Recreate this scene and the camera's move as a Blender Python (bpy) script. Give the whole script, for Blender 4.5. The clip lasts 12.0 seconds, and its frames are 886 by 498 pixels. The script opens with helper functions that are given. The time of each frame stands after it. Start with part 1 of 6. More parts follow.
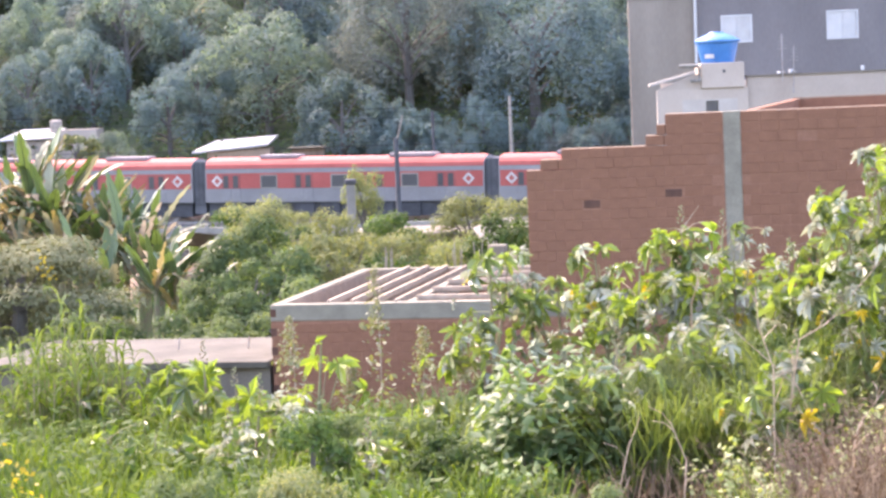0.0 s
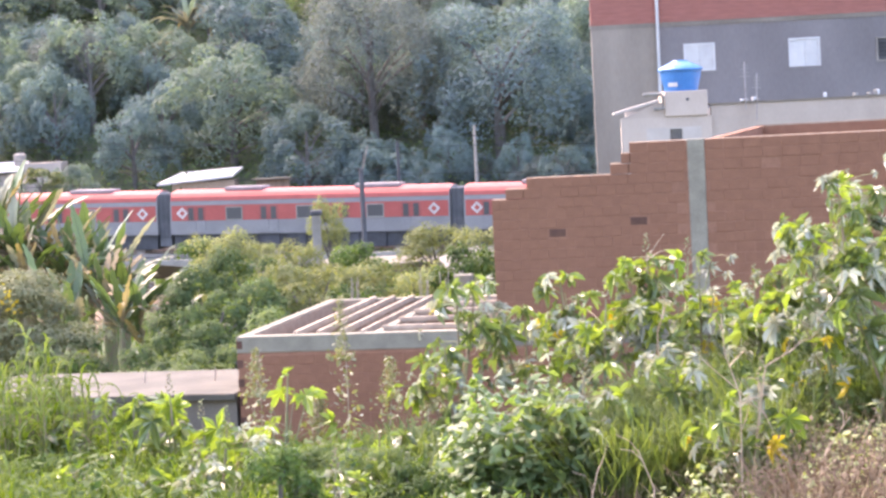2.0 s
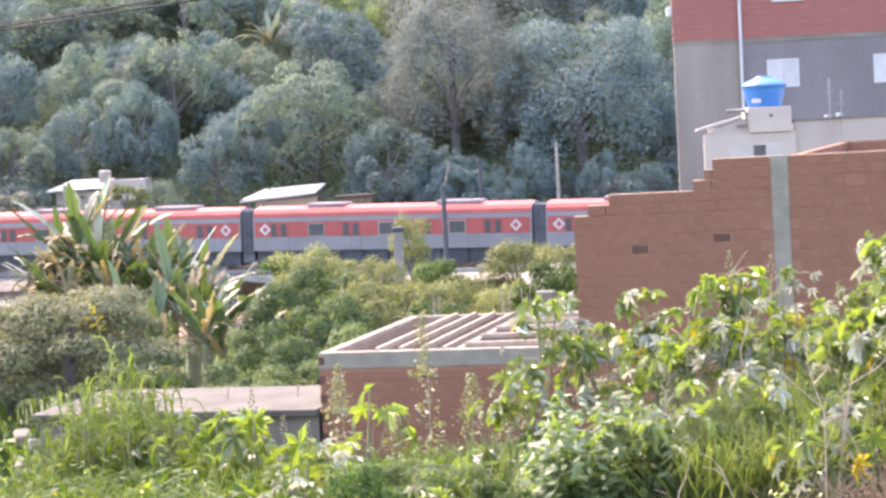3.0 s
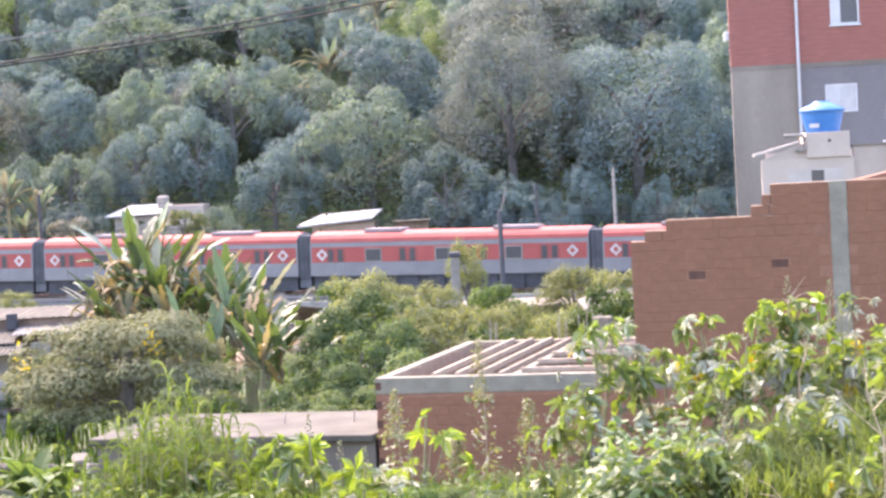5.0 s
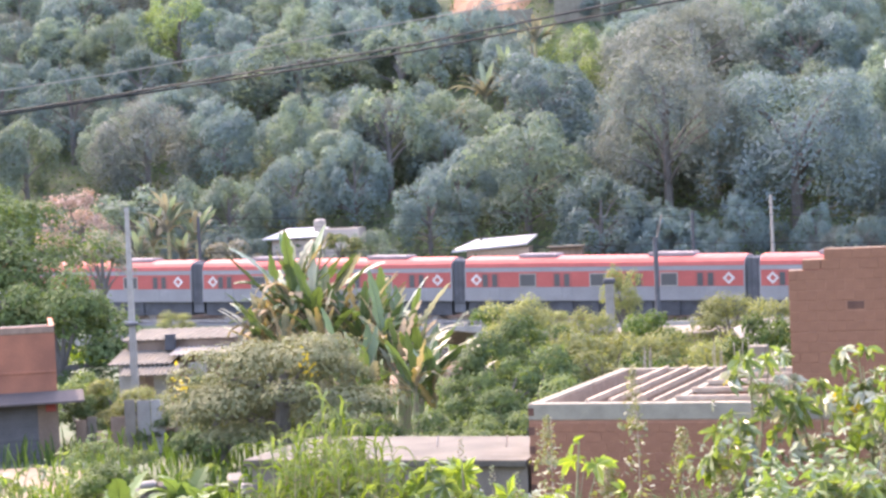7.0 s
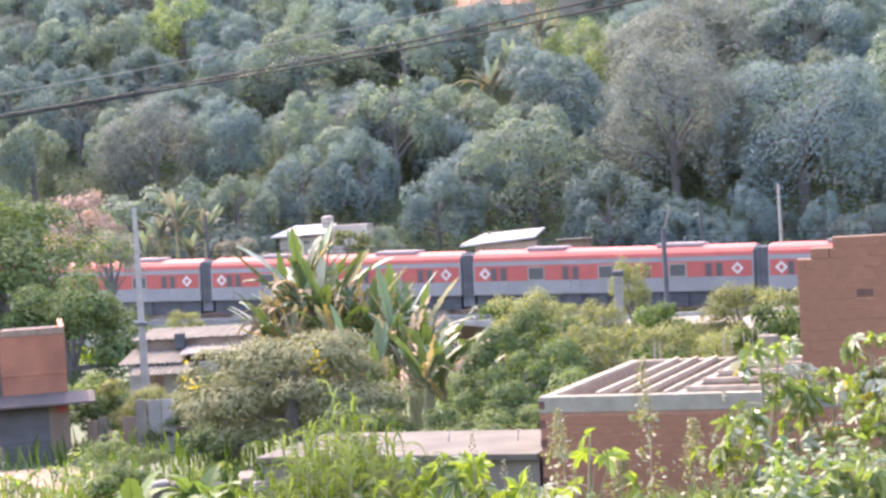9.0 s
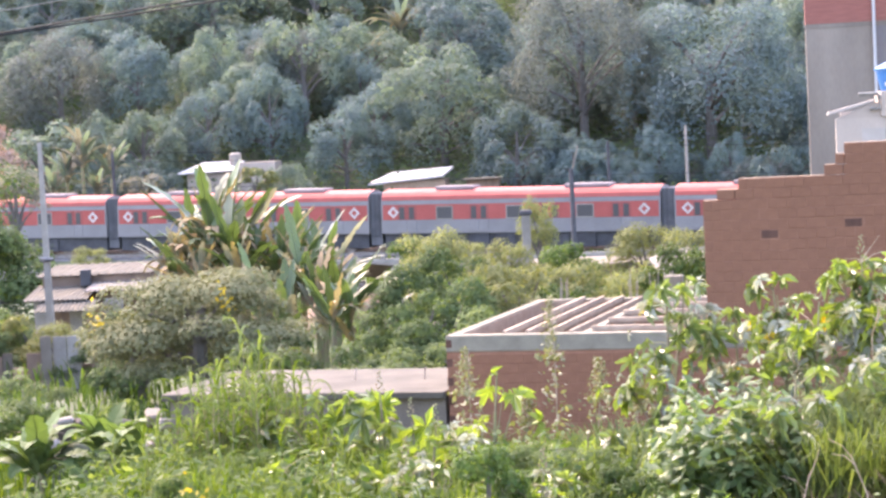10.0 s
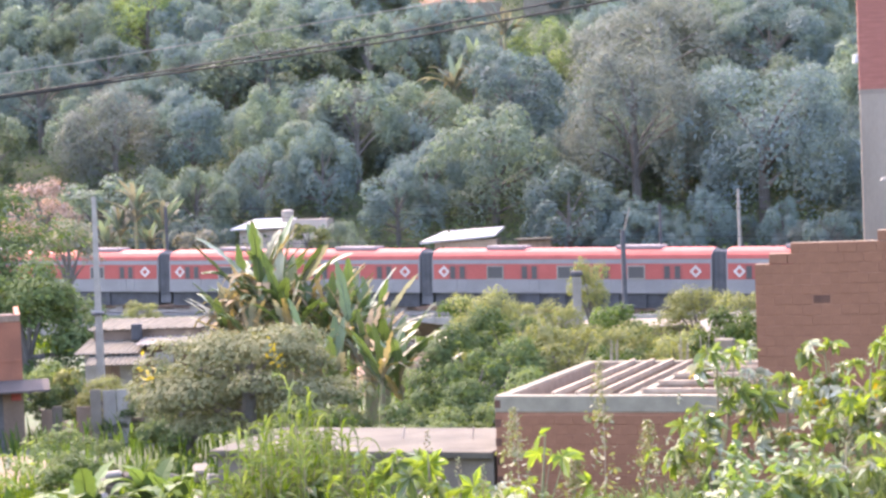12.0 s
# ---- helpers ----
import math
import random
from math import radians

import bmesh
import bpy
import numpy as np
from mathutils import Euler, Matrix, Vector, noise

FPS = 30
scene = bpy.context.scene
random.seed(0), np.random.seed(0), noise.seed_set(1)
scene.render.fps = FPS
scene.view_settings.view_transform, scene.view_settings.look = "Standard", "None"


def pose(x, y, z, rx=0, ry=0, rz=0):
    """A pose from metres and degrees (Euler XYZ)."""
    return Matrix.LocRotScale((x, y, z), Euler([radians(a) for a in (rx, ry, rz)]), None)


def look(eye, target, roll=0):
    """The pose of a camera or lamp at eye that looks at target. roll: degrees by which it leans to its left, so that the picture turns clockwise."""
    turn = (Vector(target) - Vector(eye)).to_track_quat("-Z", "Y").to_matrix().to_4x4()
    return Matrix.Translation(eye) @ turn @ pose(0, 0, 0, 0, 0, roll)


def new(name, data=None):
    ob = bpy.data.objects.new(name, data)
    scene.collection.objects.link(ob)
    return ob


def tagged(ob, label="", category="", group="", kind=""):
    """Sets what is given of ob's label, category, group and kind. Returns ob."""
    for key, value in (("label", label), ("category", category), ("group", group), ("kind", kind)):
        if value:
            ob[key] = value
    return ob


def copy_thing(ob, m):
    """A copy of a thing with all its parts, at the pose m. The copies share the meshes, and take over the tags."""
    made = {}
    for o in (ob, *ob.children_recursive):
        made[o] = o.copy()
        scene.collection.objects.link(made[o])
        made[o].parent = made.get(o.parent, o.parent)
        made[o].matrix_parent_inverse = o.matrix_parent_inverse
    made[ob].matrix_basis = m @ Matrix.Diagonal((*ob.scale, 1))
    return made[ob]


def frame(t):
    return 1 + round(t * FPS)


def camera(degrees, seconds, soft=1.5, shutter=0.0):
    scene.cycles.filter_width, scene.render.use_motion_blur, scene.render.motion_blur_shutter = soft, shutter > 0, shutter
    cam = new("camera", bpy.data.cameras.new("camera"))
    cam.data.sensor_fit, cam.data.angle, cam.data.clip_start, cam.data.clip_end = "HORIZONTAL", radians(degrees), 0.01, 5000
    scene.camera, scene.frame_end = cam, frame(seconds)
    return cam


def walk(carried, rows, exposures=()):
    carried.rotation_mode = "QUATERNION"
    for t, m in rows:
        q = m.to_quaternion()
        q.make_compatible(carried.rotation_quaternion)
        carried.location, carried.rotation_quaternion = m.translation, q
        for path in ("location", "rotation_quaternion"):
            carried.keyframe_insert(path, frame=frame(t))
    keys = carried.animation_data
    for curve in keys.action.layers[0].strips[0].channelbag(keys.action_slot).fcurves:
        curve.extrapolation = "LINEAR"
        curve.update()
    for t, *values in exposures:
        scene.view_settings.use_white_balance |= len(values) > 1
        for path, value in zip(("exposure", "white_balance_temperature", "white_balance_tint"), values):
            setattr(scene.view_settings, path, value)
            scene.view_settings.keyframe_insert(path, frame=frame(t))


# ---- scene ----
EXPO = 3.48
cam = camera(25.25, 12.0, soft=2.75)
EYE = 10.0
# seconds, yaw, pitch, roll: held in the hand at one spot, turning only
ROWS = [
    (0.0, 0.000, -4.600, 2.500),
    (0.5, 0.518, -3.822, 2.768),
    (1.0, 0.531, -4.777, 2.999),
    (1.5, -0.761, -3.723, 2.771),
    (2.0, -1.023, -3.780, 2.954),
    (2.5, -0.526, -3.358, 2.930),
    (3.0, 1.350, -3.176, 3.027),
    (3.2, 1.855, -3.047, 3.036),
    (4.8, 2.535, -2.556, 2.881),
    (5.0, 2.992, -2.355, 3.075),
    (5.5, 3.647, -2.138, 3.403),
    (6.0, 3.749, -2.264, 3.375),
    (6.5, 3.692, -2.450, 3.404),
    (7.0, 7.492, -1.401, 2.571),
    (7.2, 7.775, -1.145, 2.566),
    (8.8, 8.312, -2.363, 3.127),
    (9.0, 7.703, -1.541, 3.513),
    (9.5, 4.544, -1.265, 3.203),
    (10.0, 5.060, -3.468, 2.959),
    (10.5, 5.670, -2.416, 2.283),
    (11.0, 5.594, -2.625, 2.028),
    (11.5, 5.968, -2.418, 2.178),
    (12.0, 6.567, -1.680, 2.141),
]
walk(cam, [(t, pose(0, 0, EYE, 90 + pitch, roll, yaw)) for t, yaw, pitch, roll in ROWS], [(0.0, EXPO, 6760, 26), (12.0, EXPO, 6760, 26)])

# ---- light ----
SUN_AZ, SUN_EL = -38.0, 49.0
world = bpy.data.worlds.new("world")
scene.world = world
world.use_nodes = True
sky = world.node_tree.nodes.new("ShaderNodeTexSky")
sky.sky_type = "NISHITA"
sky.sun_disc = False
sky.sun_elevation = radians(SUN_EL)
sky.sun_rotation = radians(SUN_AZ)
sky.dust_density = 2.6
sky.air_density = 1.0
sky.ozone_density = 1.4
world.node_tree.links.new(sky.outputs[0], world.node_tree.nodes["Background"].inputs[0])
world.node_tree.nodes["Background"].inputs[1].default_value = 0.15
sun = new("sun", bpy.data.lights.new("sun", "SUN"))
sun.data.energy, sun.data.angle, sun.data.color = 0.80, radians(0.6), (1.0, 0.84, 0.62)
to_sun = Vector((math.sin(radians(SUN_AZ)) * math.cos(radians(SUN_EL)), math.cos(radians(SUN_AZ)) * math.cos(radians(SUN_EL)), math.sin(radians(SUN_EL))))
sun.matrix_world = look(to_sun * 100, (0, 0, 0))

# ---- materials ----
def shader(name):
    m = bpy.data.materials.new(name)
    m.use_nodes = True
    nt = m.node_tree
    return m, nt, nt.nodes["Principled BSDF"]


def surface(name, col, col2=None, rough=0.85, scale=3.0, fine=40.0, bump=0.25, metal=0.0, streak=1.0, spread=0.12, grain=0.13, spec=0.15):
    """A weathered opaque surface: two colours mixed by broad stains, fine grain, and relief."""
    m, nt, p = shader(name)
    col2 = col2 or tuple(c * 0.72 for c in col)
    co = nt.nodes.new("ShaderNodeTexCoord")
    mp = nt.nodes.new("ShaderNodeMapping")
    mp.inputs["Scale"].default_value = (1, 1, streak)
    nt.links.new(co.outputs["Object"], mp.inputs[0])
    n1, n2 = nt.nodes.new("ShaderNodeTexNoise"), nt.nodes.new("ShaderNodeTexNoise")
    n1.inputs["Scale"].default_value, n1.inputs["Detail"].default_value = scale, 6
    n2.inputs["Scale"].default_value, n2.inputs["Detail"].default_value = fine, 3
    for n in (n1, n2):
        nt.links.new(mp.outputs[0], n.inputs["Vector"])
    ramp = nt.nodes.new("ShaderNodeValToRGB")
    ramp.color_ramp.elements[0].position, ramp.color_ramp.elements[1].position = 0.35, 0.68
    ramp.color_ramp.elements[0].color, ramp.color_ramp.elements[1].color = (*col2, 1), (*col, 1)
    nt.links.new(n1.outputs["Fac"], ramp.inputs[0])
    info = nt.nodes.new("ShaderNodeObjectInfo")
    hsv = nt.nodes.new("ShaderNodeHueSaturation")
    r1 = nt.nodes.new("ShaderNodeMapRange")
    r1.inputs["To Min"].default_value, r1.inputs["To Max"].default_value = 1 - spread, 1 + spread
    nt.links.new(info.outputs["Random"], r1.inputs["Value"])
    r2 = nt.nodes.new("ShaderNodeMapRange")
    r2.inputs["From Min"].default_value, r2.inputs["From Max"].default_value = 0.3, 0.7
    r2.inputs["To Min"].default_value, r2.inputs["To Max"].default_value = 1 - grain, 1 + grain
    nt.links.new(n2.outputs["Fac"], r2.inputs["Value"])
    mul = nt.nodes.new("ShaderNodeMath")
    mul.operation = "MULTIPLY"
    nt.links.new(r1.outputs[0], mul.inputs[0])
    nt.links.new(r2.outputs[0], mul.inputs[1])
    nt.links.new(mul.outputs[0], hsv.inputs["Value"])
    nt.links.new(ramp.outputs[0], hsv.inputs["Color"])
    nt.links.new(hsv.outputs[0], p.inputs["Base Color"])
    b = nt.nodes.new("ShaderNodeBump")
    b.inputs["Strength"].default_value, b.inputs["Distance"].default_value = bump, 0.02
    nt.links.new(n2.outputs["Fac"], b.inputs["Height"])
    nt.links.new(b.outputs[0], p.inputs["Normal"])
    p.inputs["Roughness"].default_value, p.inputs["Metallic"].default_value = rough, metal
    p.inputs["Specular IOR Level"].default_value = spec
    return m


def foliage(name, dark, light, through_leaf=0.3, rough=0.5, gloss=0.3, glow=(1.5, 1.6, 0.6)):
    """Leaves: each leaf takes its own tone; light passes through in part."""
    m, nt, p = shader(name)
    g = nt.nodes.new("ShaderNodeNewGeometry")
    info = nt.nodes.new("ShaderNodeObjectInfo")
    ramp = nt.nodes.new("ShaderNodeValToRGB")
    ramp.color_ramp.elements[0].color, ramp.color_ramp.elements[1].color = (*dark, 1), (*light, 1)
    nt.links.new(g.outputs["Random Per Island"], ramp.inputs[0])
    hsv = nt.nodes.new("ShaderNodeHueSaturation")
    r = nt.nodes.new("ShaderNodeMapRange")
    r.inputs["To Min"].default_value, r.inputs["To Max"].default_value = 0.75, 1.25
    nt.links.new(info.outputs["Random"], r.inputs["Value"])
    nt.links.new(r.outputs[0], hsv.inputs["Value"])
    nt.links.new(ramp.outputs[0], hsv.inputs["Color"])
    nt.links.new(hsv.outputs[0], p.inputs["Base Color"])
    p.inputs["Roughness"].default_value = rough
    p.inputs["Specular IOR Level"].default_value = gloss
    t = nt.nodes.new("ShaderNodeBsdfTranslucent")
    warm = nt.nodes.new("ShaderNodeMixRGB")
    warm.blend_type = "MULTIPLY"
    warm.inputs[0].default_value = 1.0
    warm.inputs[2].default_value = (*glow, 1)
    nt.links.new(hsv.outputs[0], warm.inputs[1])
    nt.links.new(warm.outputs[0], t.inputs["Color"])
    mix = nt.nodes.new("ShaderNodeMixShader")
    mix.inputs[0].default_value = through_leaf
    nt.links.new(p.outputs[0], mix.inputs[1])
    nt.links.new(t.outputs[0], mix.inputs[2])
    nt.links.new(mix.outputs[0], nt.nodes["Material Output"].inputs["Surface"])
    return m


def glazing(name, col=(0.02, 0.025, 0.03), rough=0.08):
    m, nt, p = shader(name)
    p.inputs["Base Color"].default_value = (*col, 1)
    p.inputs["Roughness"].default_value = rough
    return m


BRICK = surface("hollow_clay_block", (0.198, 0.093, 0.053), (0.168, 0.078, 0.045), 0.92, 5, 60, 0.4, spread=0.03)
# shade of the hollows, put into a dark block colour
HOLE_SHADE = surface("cavity_shade", (0.095, 0.048, 0.032), (0.07, 0.036, 0.025), 0.95, 6, 60, 0.3)
# paler mortar; on the wall tops the paleness stands for sunlight
LEDGE = surface("pale_mortar", (0.315, 0.222, 0.150), (0.25, 0.172, 0.115), 0.95, 6, 60, 0.4)
MORTAR = surface("mortar", (0.207, 0.101, 0.061), (0.174, 0.084, 0.050), 0.95, 6, 60, 0.4)
BRICK_FAR = surface("red_clay_block", (0.258, 0.105, 0.081), (0.215, 0.086, 0.065), 0.92, 2, 30, 0.3, streak=6)
CONCRETE = surface("raw_concrete", (0.194, 0.168, 0.122), (0.138, 0.119, 0.086), 0.9, 3, 50, 0.35)
SLAB = surface("sunlit_screed", (0.096, 0.083, 0.062), (0.064, 0.055, 0.041), 0.9, 1.5, 30, 0.3)
DARKWALL = surface("dark_render", (0.155, 0.128, 0.098), (0.120, 0.099, 0.076), 0.92, 2, 30, 0.3)
RENDER = surface("grey_render", (0.194, 0.163, 0.129), (0.129, 0.107, 0.083), 0.9, 0.45, 14, 0.1, streak=0.3, grain=0.06)
LILAC = surface("lilac_paint", (0.162, 0.144, 0.136), (0.114, 0.101, 0.095), 0.85, 0.4, 14, 0.08, streak=0.35, grain=0.06)
CREAM = surface("cream_paint", (0.378, 0.303, 0.237), (0.310, 0.245, 0.191), 0.85, 0.8, 18, 0.08, streak=0.5, grain=0.04)
WHITE_SHEET = surface("white_roof_sheet", (0.47, 0.42, 0.37), (0.38, 0.335, 0.29), 0.9, 1, 20, 0.1)
PLASTER = surface("pale_plaster", (0.430, 0.365, 0.301), (0.370, 0.314, 0.258), 0.85, 1.5, 20, 0.1, grain=0.04)
WHITE = surface("white_paint", (0.432, 0.414, 0.387), (0.369, 0.356, 0.333), 0.6, 2, 30, 0.1, grain=0.03)
TANK = surface("blue_plastic", (0.041, 0.167, 0.378), (0.032, 0.140, 0.324), 0.4, 2, 20, 0.05, spec=0.4)
TANKLID = surface("pale_blue_plastic", (0.050, 0.162, 0.324), (0.041, 0.135, 0.279), 0.4, 2, 20, 0.05)
TIMBER = surface("pale_joist", (0.35, 0.272, 0.190), (0.26, 0.196, 0.136), 0.85, 5, 60, 0.3)
T_RED = surface("train_red", (0.315, 0.077, 0.061), (0.270, 0.065, 0.052), 0.7, 0.8, 15, 0.05, spread=0.03, spec=0.15)
T_GREY = surface("train_grey", (0.194, 0.178, 0.167), (0.160, 0.148, 0.139), 0.4, 0.6, 15, 0.05, spread=0.03)
T_DARK = surface("train_underframe", (0.070, 0.068, 0.070), (0.050, 0.048, 0.048), 0.8, 2, 20, 0.2)
T_BELLOWS = surface("rubber_bellows", (0.11, 0.105, 0.105), (0.08, 0.078, 0.078), 0.85, 2, 20, 0.2)
STEEL = surface("steel", (0.30, 0.28, 0.27), (0.22, 0.18, 0.16), 0.5, 4, 40, 0.1, metal=0.8)
# base lifted to grey, standing for distance haze over the train windows
GLASS = glazing("tinted_glass_hazed", (0.055, 0.052, 0.052), 0.2)
BALLAST = surface("ballast", (0.20, 0.18, 0.16), (0.12, 0.11, 0.10), 0.95, 8, 30, 0.8)
POSTC = surface("post_concrete", (0.235, 0.210, 0.175), (0.18, 0.160, 0.132), 0.9, 2, 30, 0.25)
WIRE = surface("black_cable", (0.02, 0.02, 0.02), (0.015, 0.015, 0.015), 0.6, 5, 40, 0.0)
TIN = surface("zinc_sheet", (0.21, 0.180, 0.150), (0.14, 0.122, 0.104), 0.75, 1.5, 20, 0.15)
TIN_OLD = surface("dull_grey_sheet", (0.105, 0.096, 0.080), (0.13, 0.110, 0.080), 0.9, 1.2, 20, 0.2)
ORANGE = surface("orange_clay_block", (0.285, 0.115, 0.066), (0.175, 0.074, 0.046), 0.9, 0.8, 25, 0.3)
SHUTTER = surface("dark_shutter", (0.10, 0.09, 0.085), (0.07, 0.065, 0.06), 0.7, 1, 20, 0.15)
MINT = surface("mint_paint", (0.175, 0.195, 0.165), (0.135, 0.15, 0.125), 0.8, 1, 20, 0.1)
BOARD = surface("weathered_board", (0.205, 0.140, 0.098), (0.130, 0.090, 0.064), 0.9, 2, 30, 0.3, streak=0.3)
BARK = surface("bark", (0.13, 0.115, 0.10), (0.085, 0.075, 0.065), 0.95, 5, 30, 0.6, streak=0.3)
STALK = surface("green_stalk", (0.16, 0.19, 0.07), (0.20, 0.14, 0.09), 0.7, 6, 30, 0.2)
DRYSTALK = surface("dry_stalk", (0.38, 0.29, 0.20), (0.28, 0.20, 0.13), 0.9, 6, 30, 0.2)
SOIL = surface("grassy_soil", (0.060, 0.078, 0.040), (0.075, 0.078, 0.048), 0.97, 0.5, 6, 0.8)
DIRT = surface("pale_dirt", (0.185, 0.142, 0.092), (0.14, 0.106, 0.07), 0.95, 0.6, 8, 0.5)
CLAY = surface("bare_clay_bank", (0.225, 0.132, 0.082), (0.165, 0.096, 0.06), 0.95, 0.3, 4, 0.6)

F_DARK = foliage("leaf_dark_green", (0.040, 0.062, 0.027), (0.086, 0.114, 0.044), 0.34, 0.75, 0.08, (1.3, 1.4, 0.6))
# hill leaves, save the creeper, take distance haze as a pale blue-grey tint
F_HILL = foliage("leaf_hill_hazed", (0.080, 0.112, 0.108), (0.126, 0.165, 0.155), 0.45, 0.8, 0.35, (1.1, 1.2, 0.9))
F_HILL_MID = foliage("leaf_hill_green_hazed", (0.098, 0.122, 0.094), (0.150, 0.178, 0.136), 0.42, 0.8, 0.35, (1.1, 1.25, 0.8))
F_HILL_DARK = foliage("leaf_hill_dark_hazed", (0.064, 0.088, 0.088), (0.104, 0.134, 0.130), 0.42, 0.8, 0.3, (1.1, 1.2, 0.9))
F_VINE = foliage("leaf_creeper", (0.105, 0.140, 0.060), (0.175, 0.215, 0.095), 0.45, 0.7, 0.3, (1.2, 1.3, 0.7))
F_HILL_GREY = foliage("leaf_hill_grey_hazed", (0.080, 0.094, 0.080), (0.124, 0.136, 0.114), 0.42, 0.8, 0.35, (1.1, 1.1, 0.9))
F_MID = foliage("leaf_mid_green", (0.080, 0.108, 0.046), (0.142, 0.168, 0.070), 0.38, 0.7, 0.08, (1.3, 1.4, 0.6))
F_OLIVE = foliage("leaf_olive", (0.108, 0.120, 0.052), (0.180, 0.184, 0.084), 0.38, 0.75, 0.08, (1.3, 1.3, 0.6))
F_GREY = foliage("leaf_dusty", (0.115, 0.115, 0.085), (0.185, 0.175, 0.130), 0.35, 0.8, 0.1, (1.1, 1.1, 0.8))
F_PINK = foliage("leaf_dry_pink", (0.19, 0.13, 0.095), (0.29, 0.21, 0.16), 0.25, 0.8, 0.1, (1.1, 1.0, 0.9))
F_BANANA = foliage("banana_leaf", (0.040, 0.070, 0.024), (0.102, 0.132, 0.050), 0.26, 0.42, 0.4, (1.3, 1.4, 0.6))
F_BANANALOW = foliage("young_banana_leaf", (0.050, 0.085, 0.026), (0.112, 0.148, 0.052), 0.30, 0.6, 0.15, (1.3, 1.4, 0.6))
F_BANANADRY = foliage("banana_leaf_dry", (0.17, 0.115, 0.060), (0.31, 0.235, 0.145), 0.2, 0.8, 0.1)
F_CASTOR = foliage("castor_leaf", (0.070, 0.100, 0.030), (0.150, 0.178, 0.062), 0.40, 0.36, 0.7, (1.4, 1.5, 0.55))
# whitish castor leaves: glints off glossy leaves put into the leaf colour
F_GLINT = foliage("castor_leaf_glint", (0.21, 0.22, 0.155), (0.39, 0.39, 0.30), 0.3, 0.5, 0.5, (1.1, 1.1, 0.8))
F_FEATHER = foliage("feathery_grass", (0.064, 0.092, 0.032), (0.150, 0.176, 0.070), 0.40, 0.7, 0.08, (1.3, 1.38, 0.5))
DARKTIN = surface("dark_brown_sheet", (0.085, 0.065, 0.055), (0.06, 0.05, 0.045), 0.85, 1.2, 20, 0.2)
F_YOUNG = foliage("castor_leaf_young", (0.105, 0.150, 0.024), (0.185, 0.220, 0.040), 0.45, 0.45, 0.4)
F_YELLOW = foliage("castor_leaf_yellow", (0.30, 0.215, 0.018), (0.39, 0.285, 0.025), 0.4, 0.5, 0.3)
F_MOUND = foliage("weed_mound_leaf", (0.070, 0.112, 0.036), (0.160, 0.205, 0.076), 0.42, 0.5, 0.35)
F_GRASS = foliage("grass_blade", (0.034, 0.062, 0.008), (0.094, 0.124, 0.018), 0.40, 0.7, 0.06, (1.5, 1.55, 0.45))
F_WEED = foliage("weed_leaf", (0.028, 0.053, 0.012), (0.072, 0.102, 0.026), 0.36, 0.65, 0.12)
F_BUSH = foliage("leaf_small_dusty", (0.100, 0.108, 0.054), (0.182, 0.182, 0.098), 0.3, 0.75, 0.1, (1.2, 1.2, 0.8))
F_SEED = foliage("seeding_top", (0.115, 0.125, 0.055), (0.23, 0.21, 0.115), 0.3)
F_OLIVE2 = foliage("weed_pale", (0.12, 0.15, 0.05), (0.21, 0.22, 0.09), 0.32)
F_DRY = foliage("dry_weed", (0.078, 0.052, 0.032), (0.185, 0.135, 0.084), 0.15, 0.85, 0.1, (1.1, 1.0, 0.9))


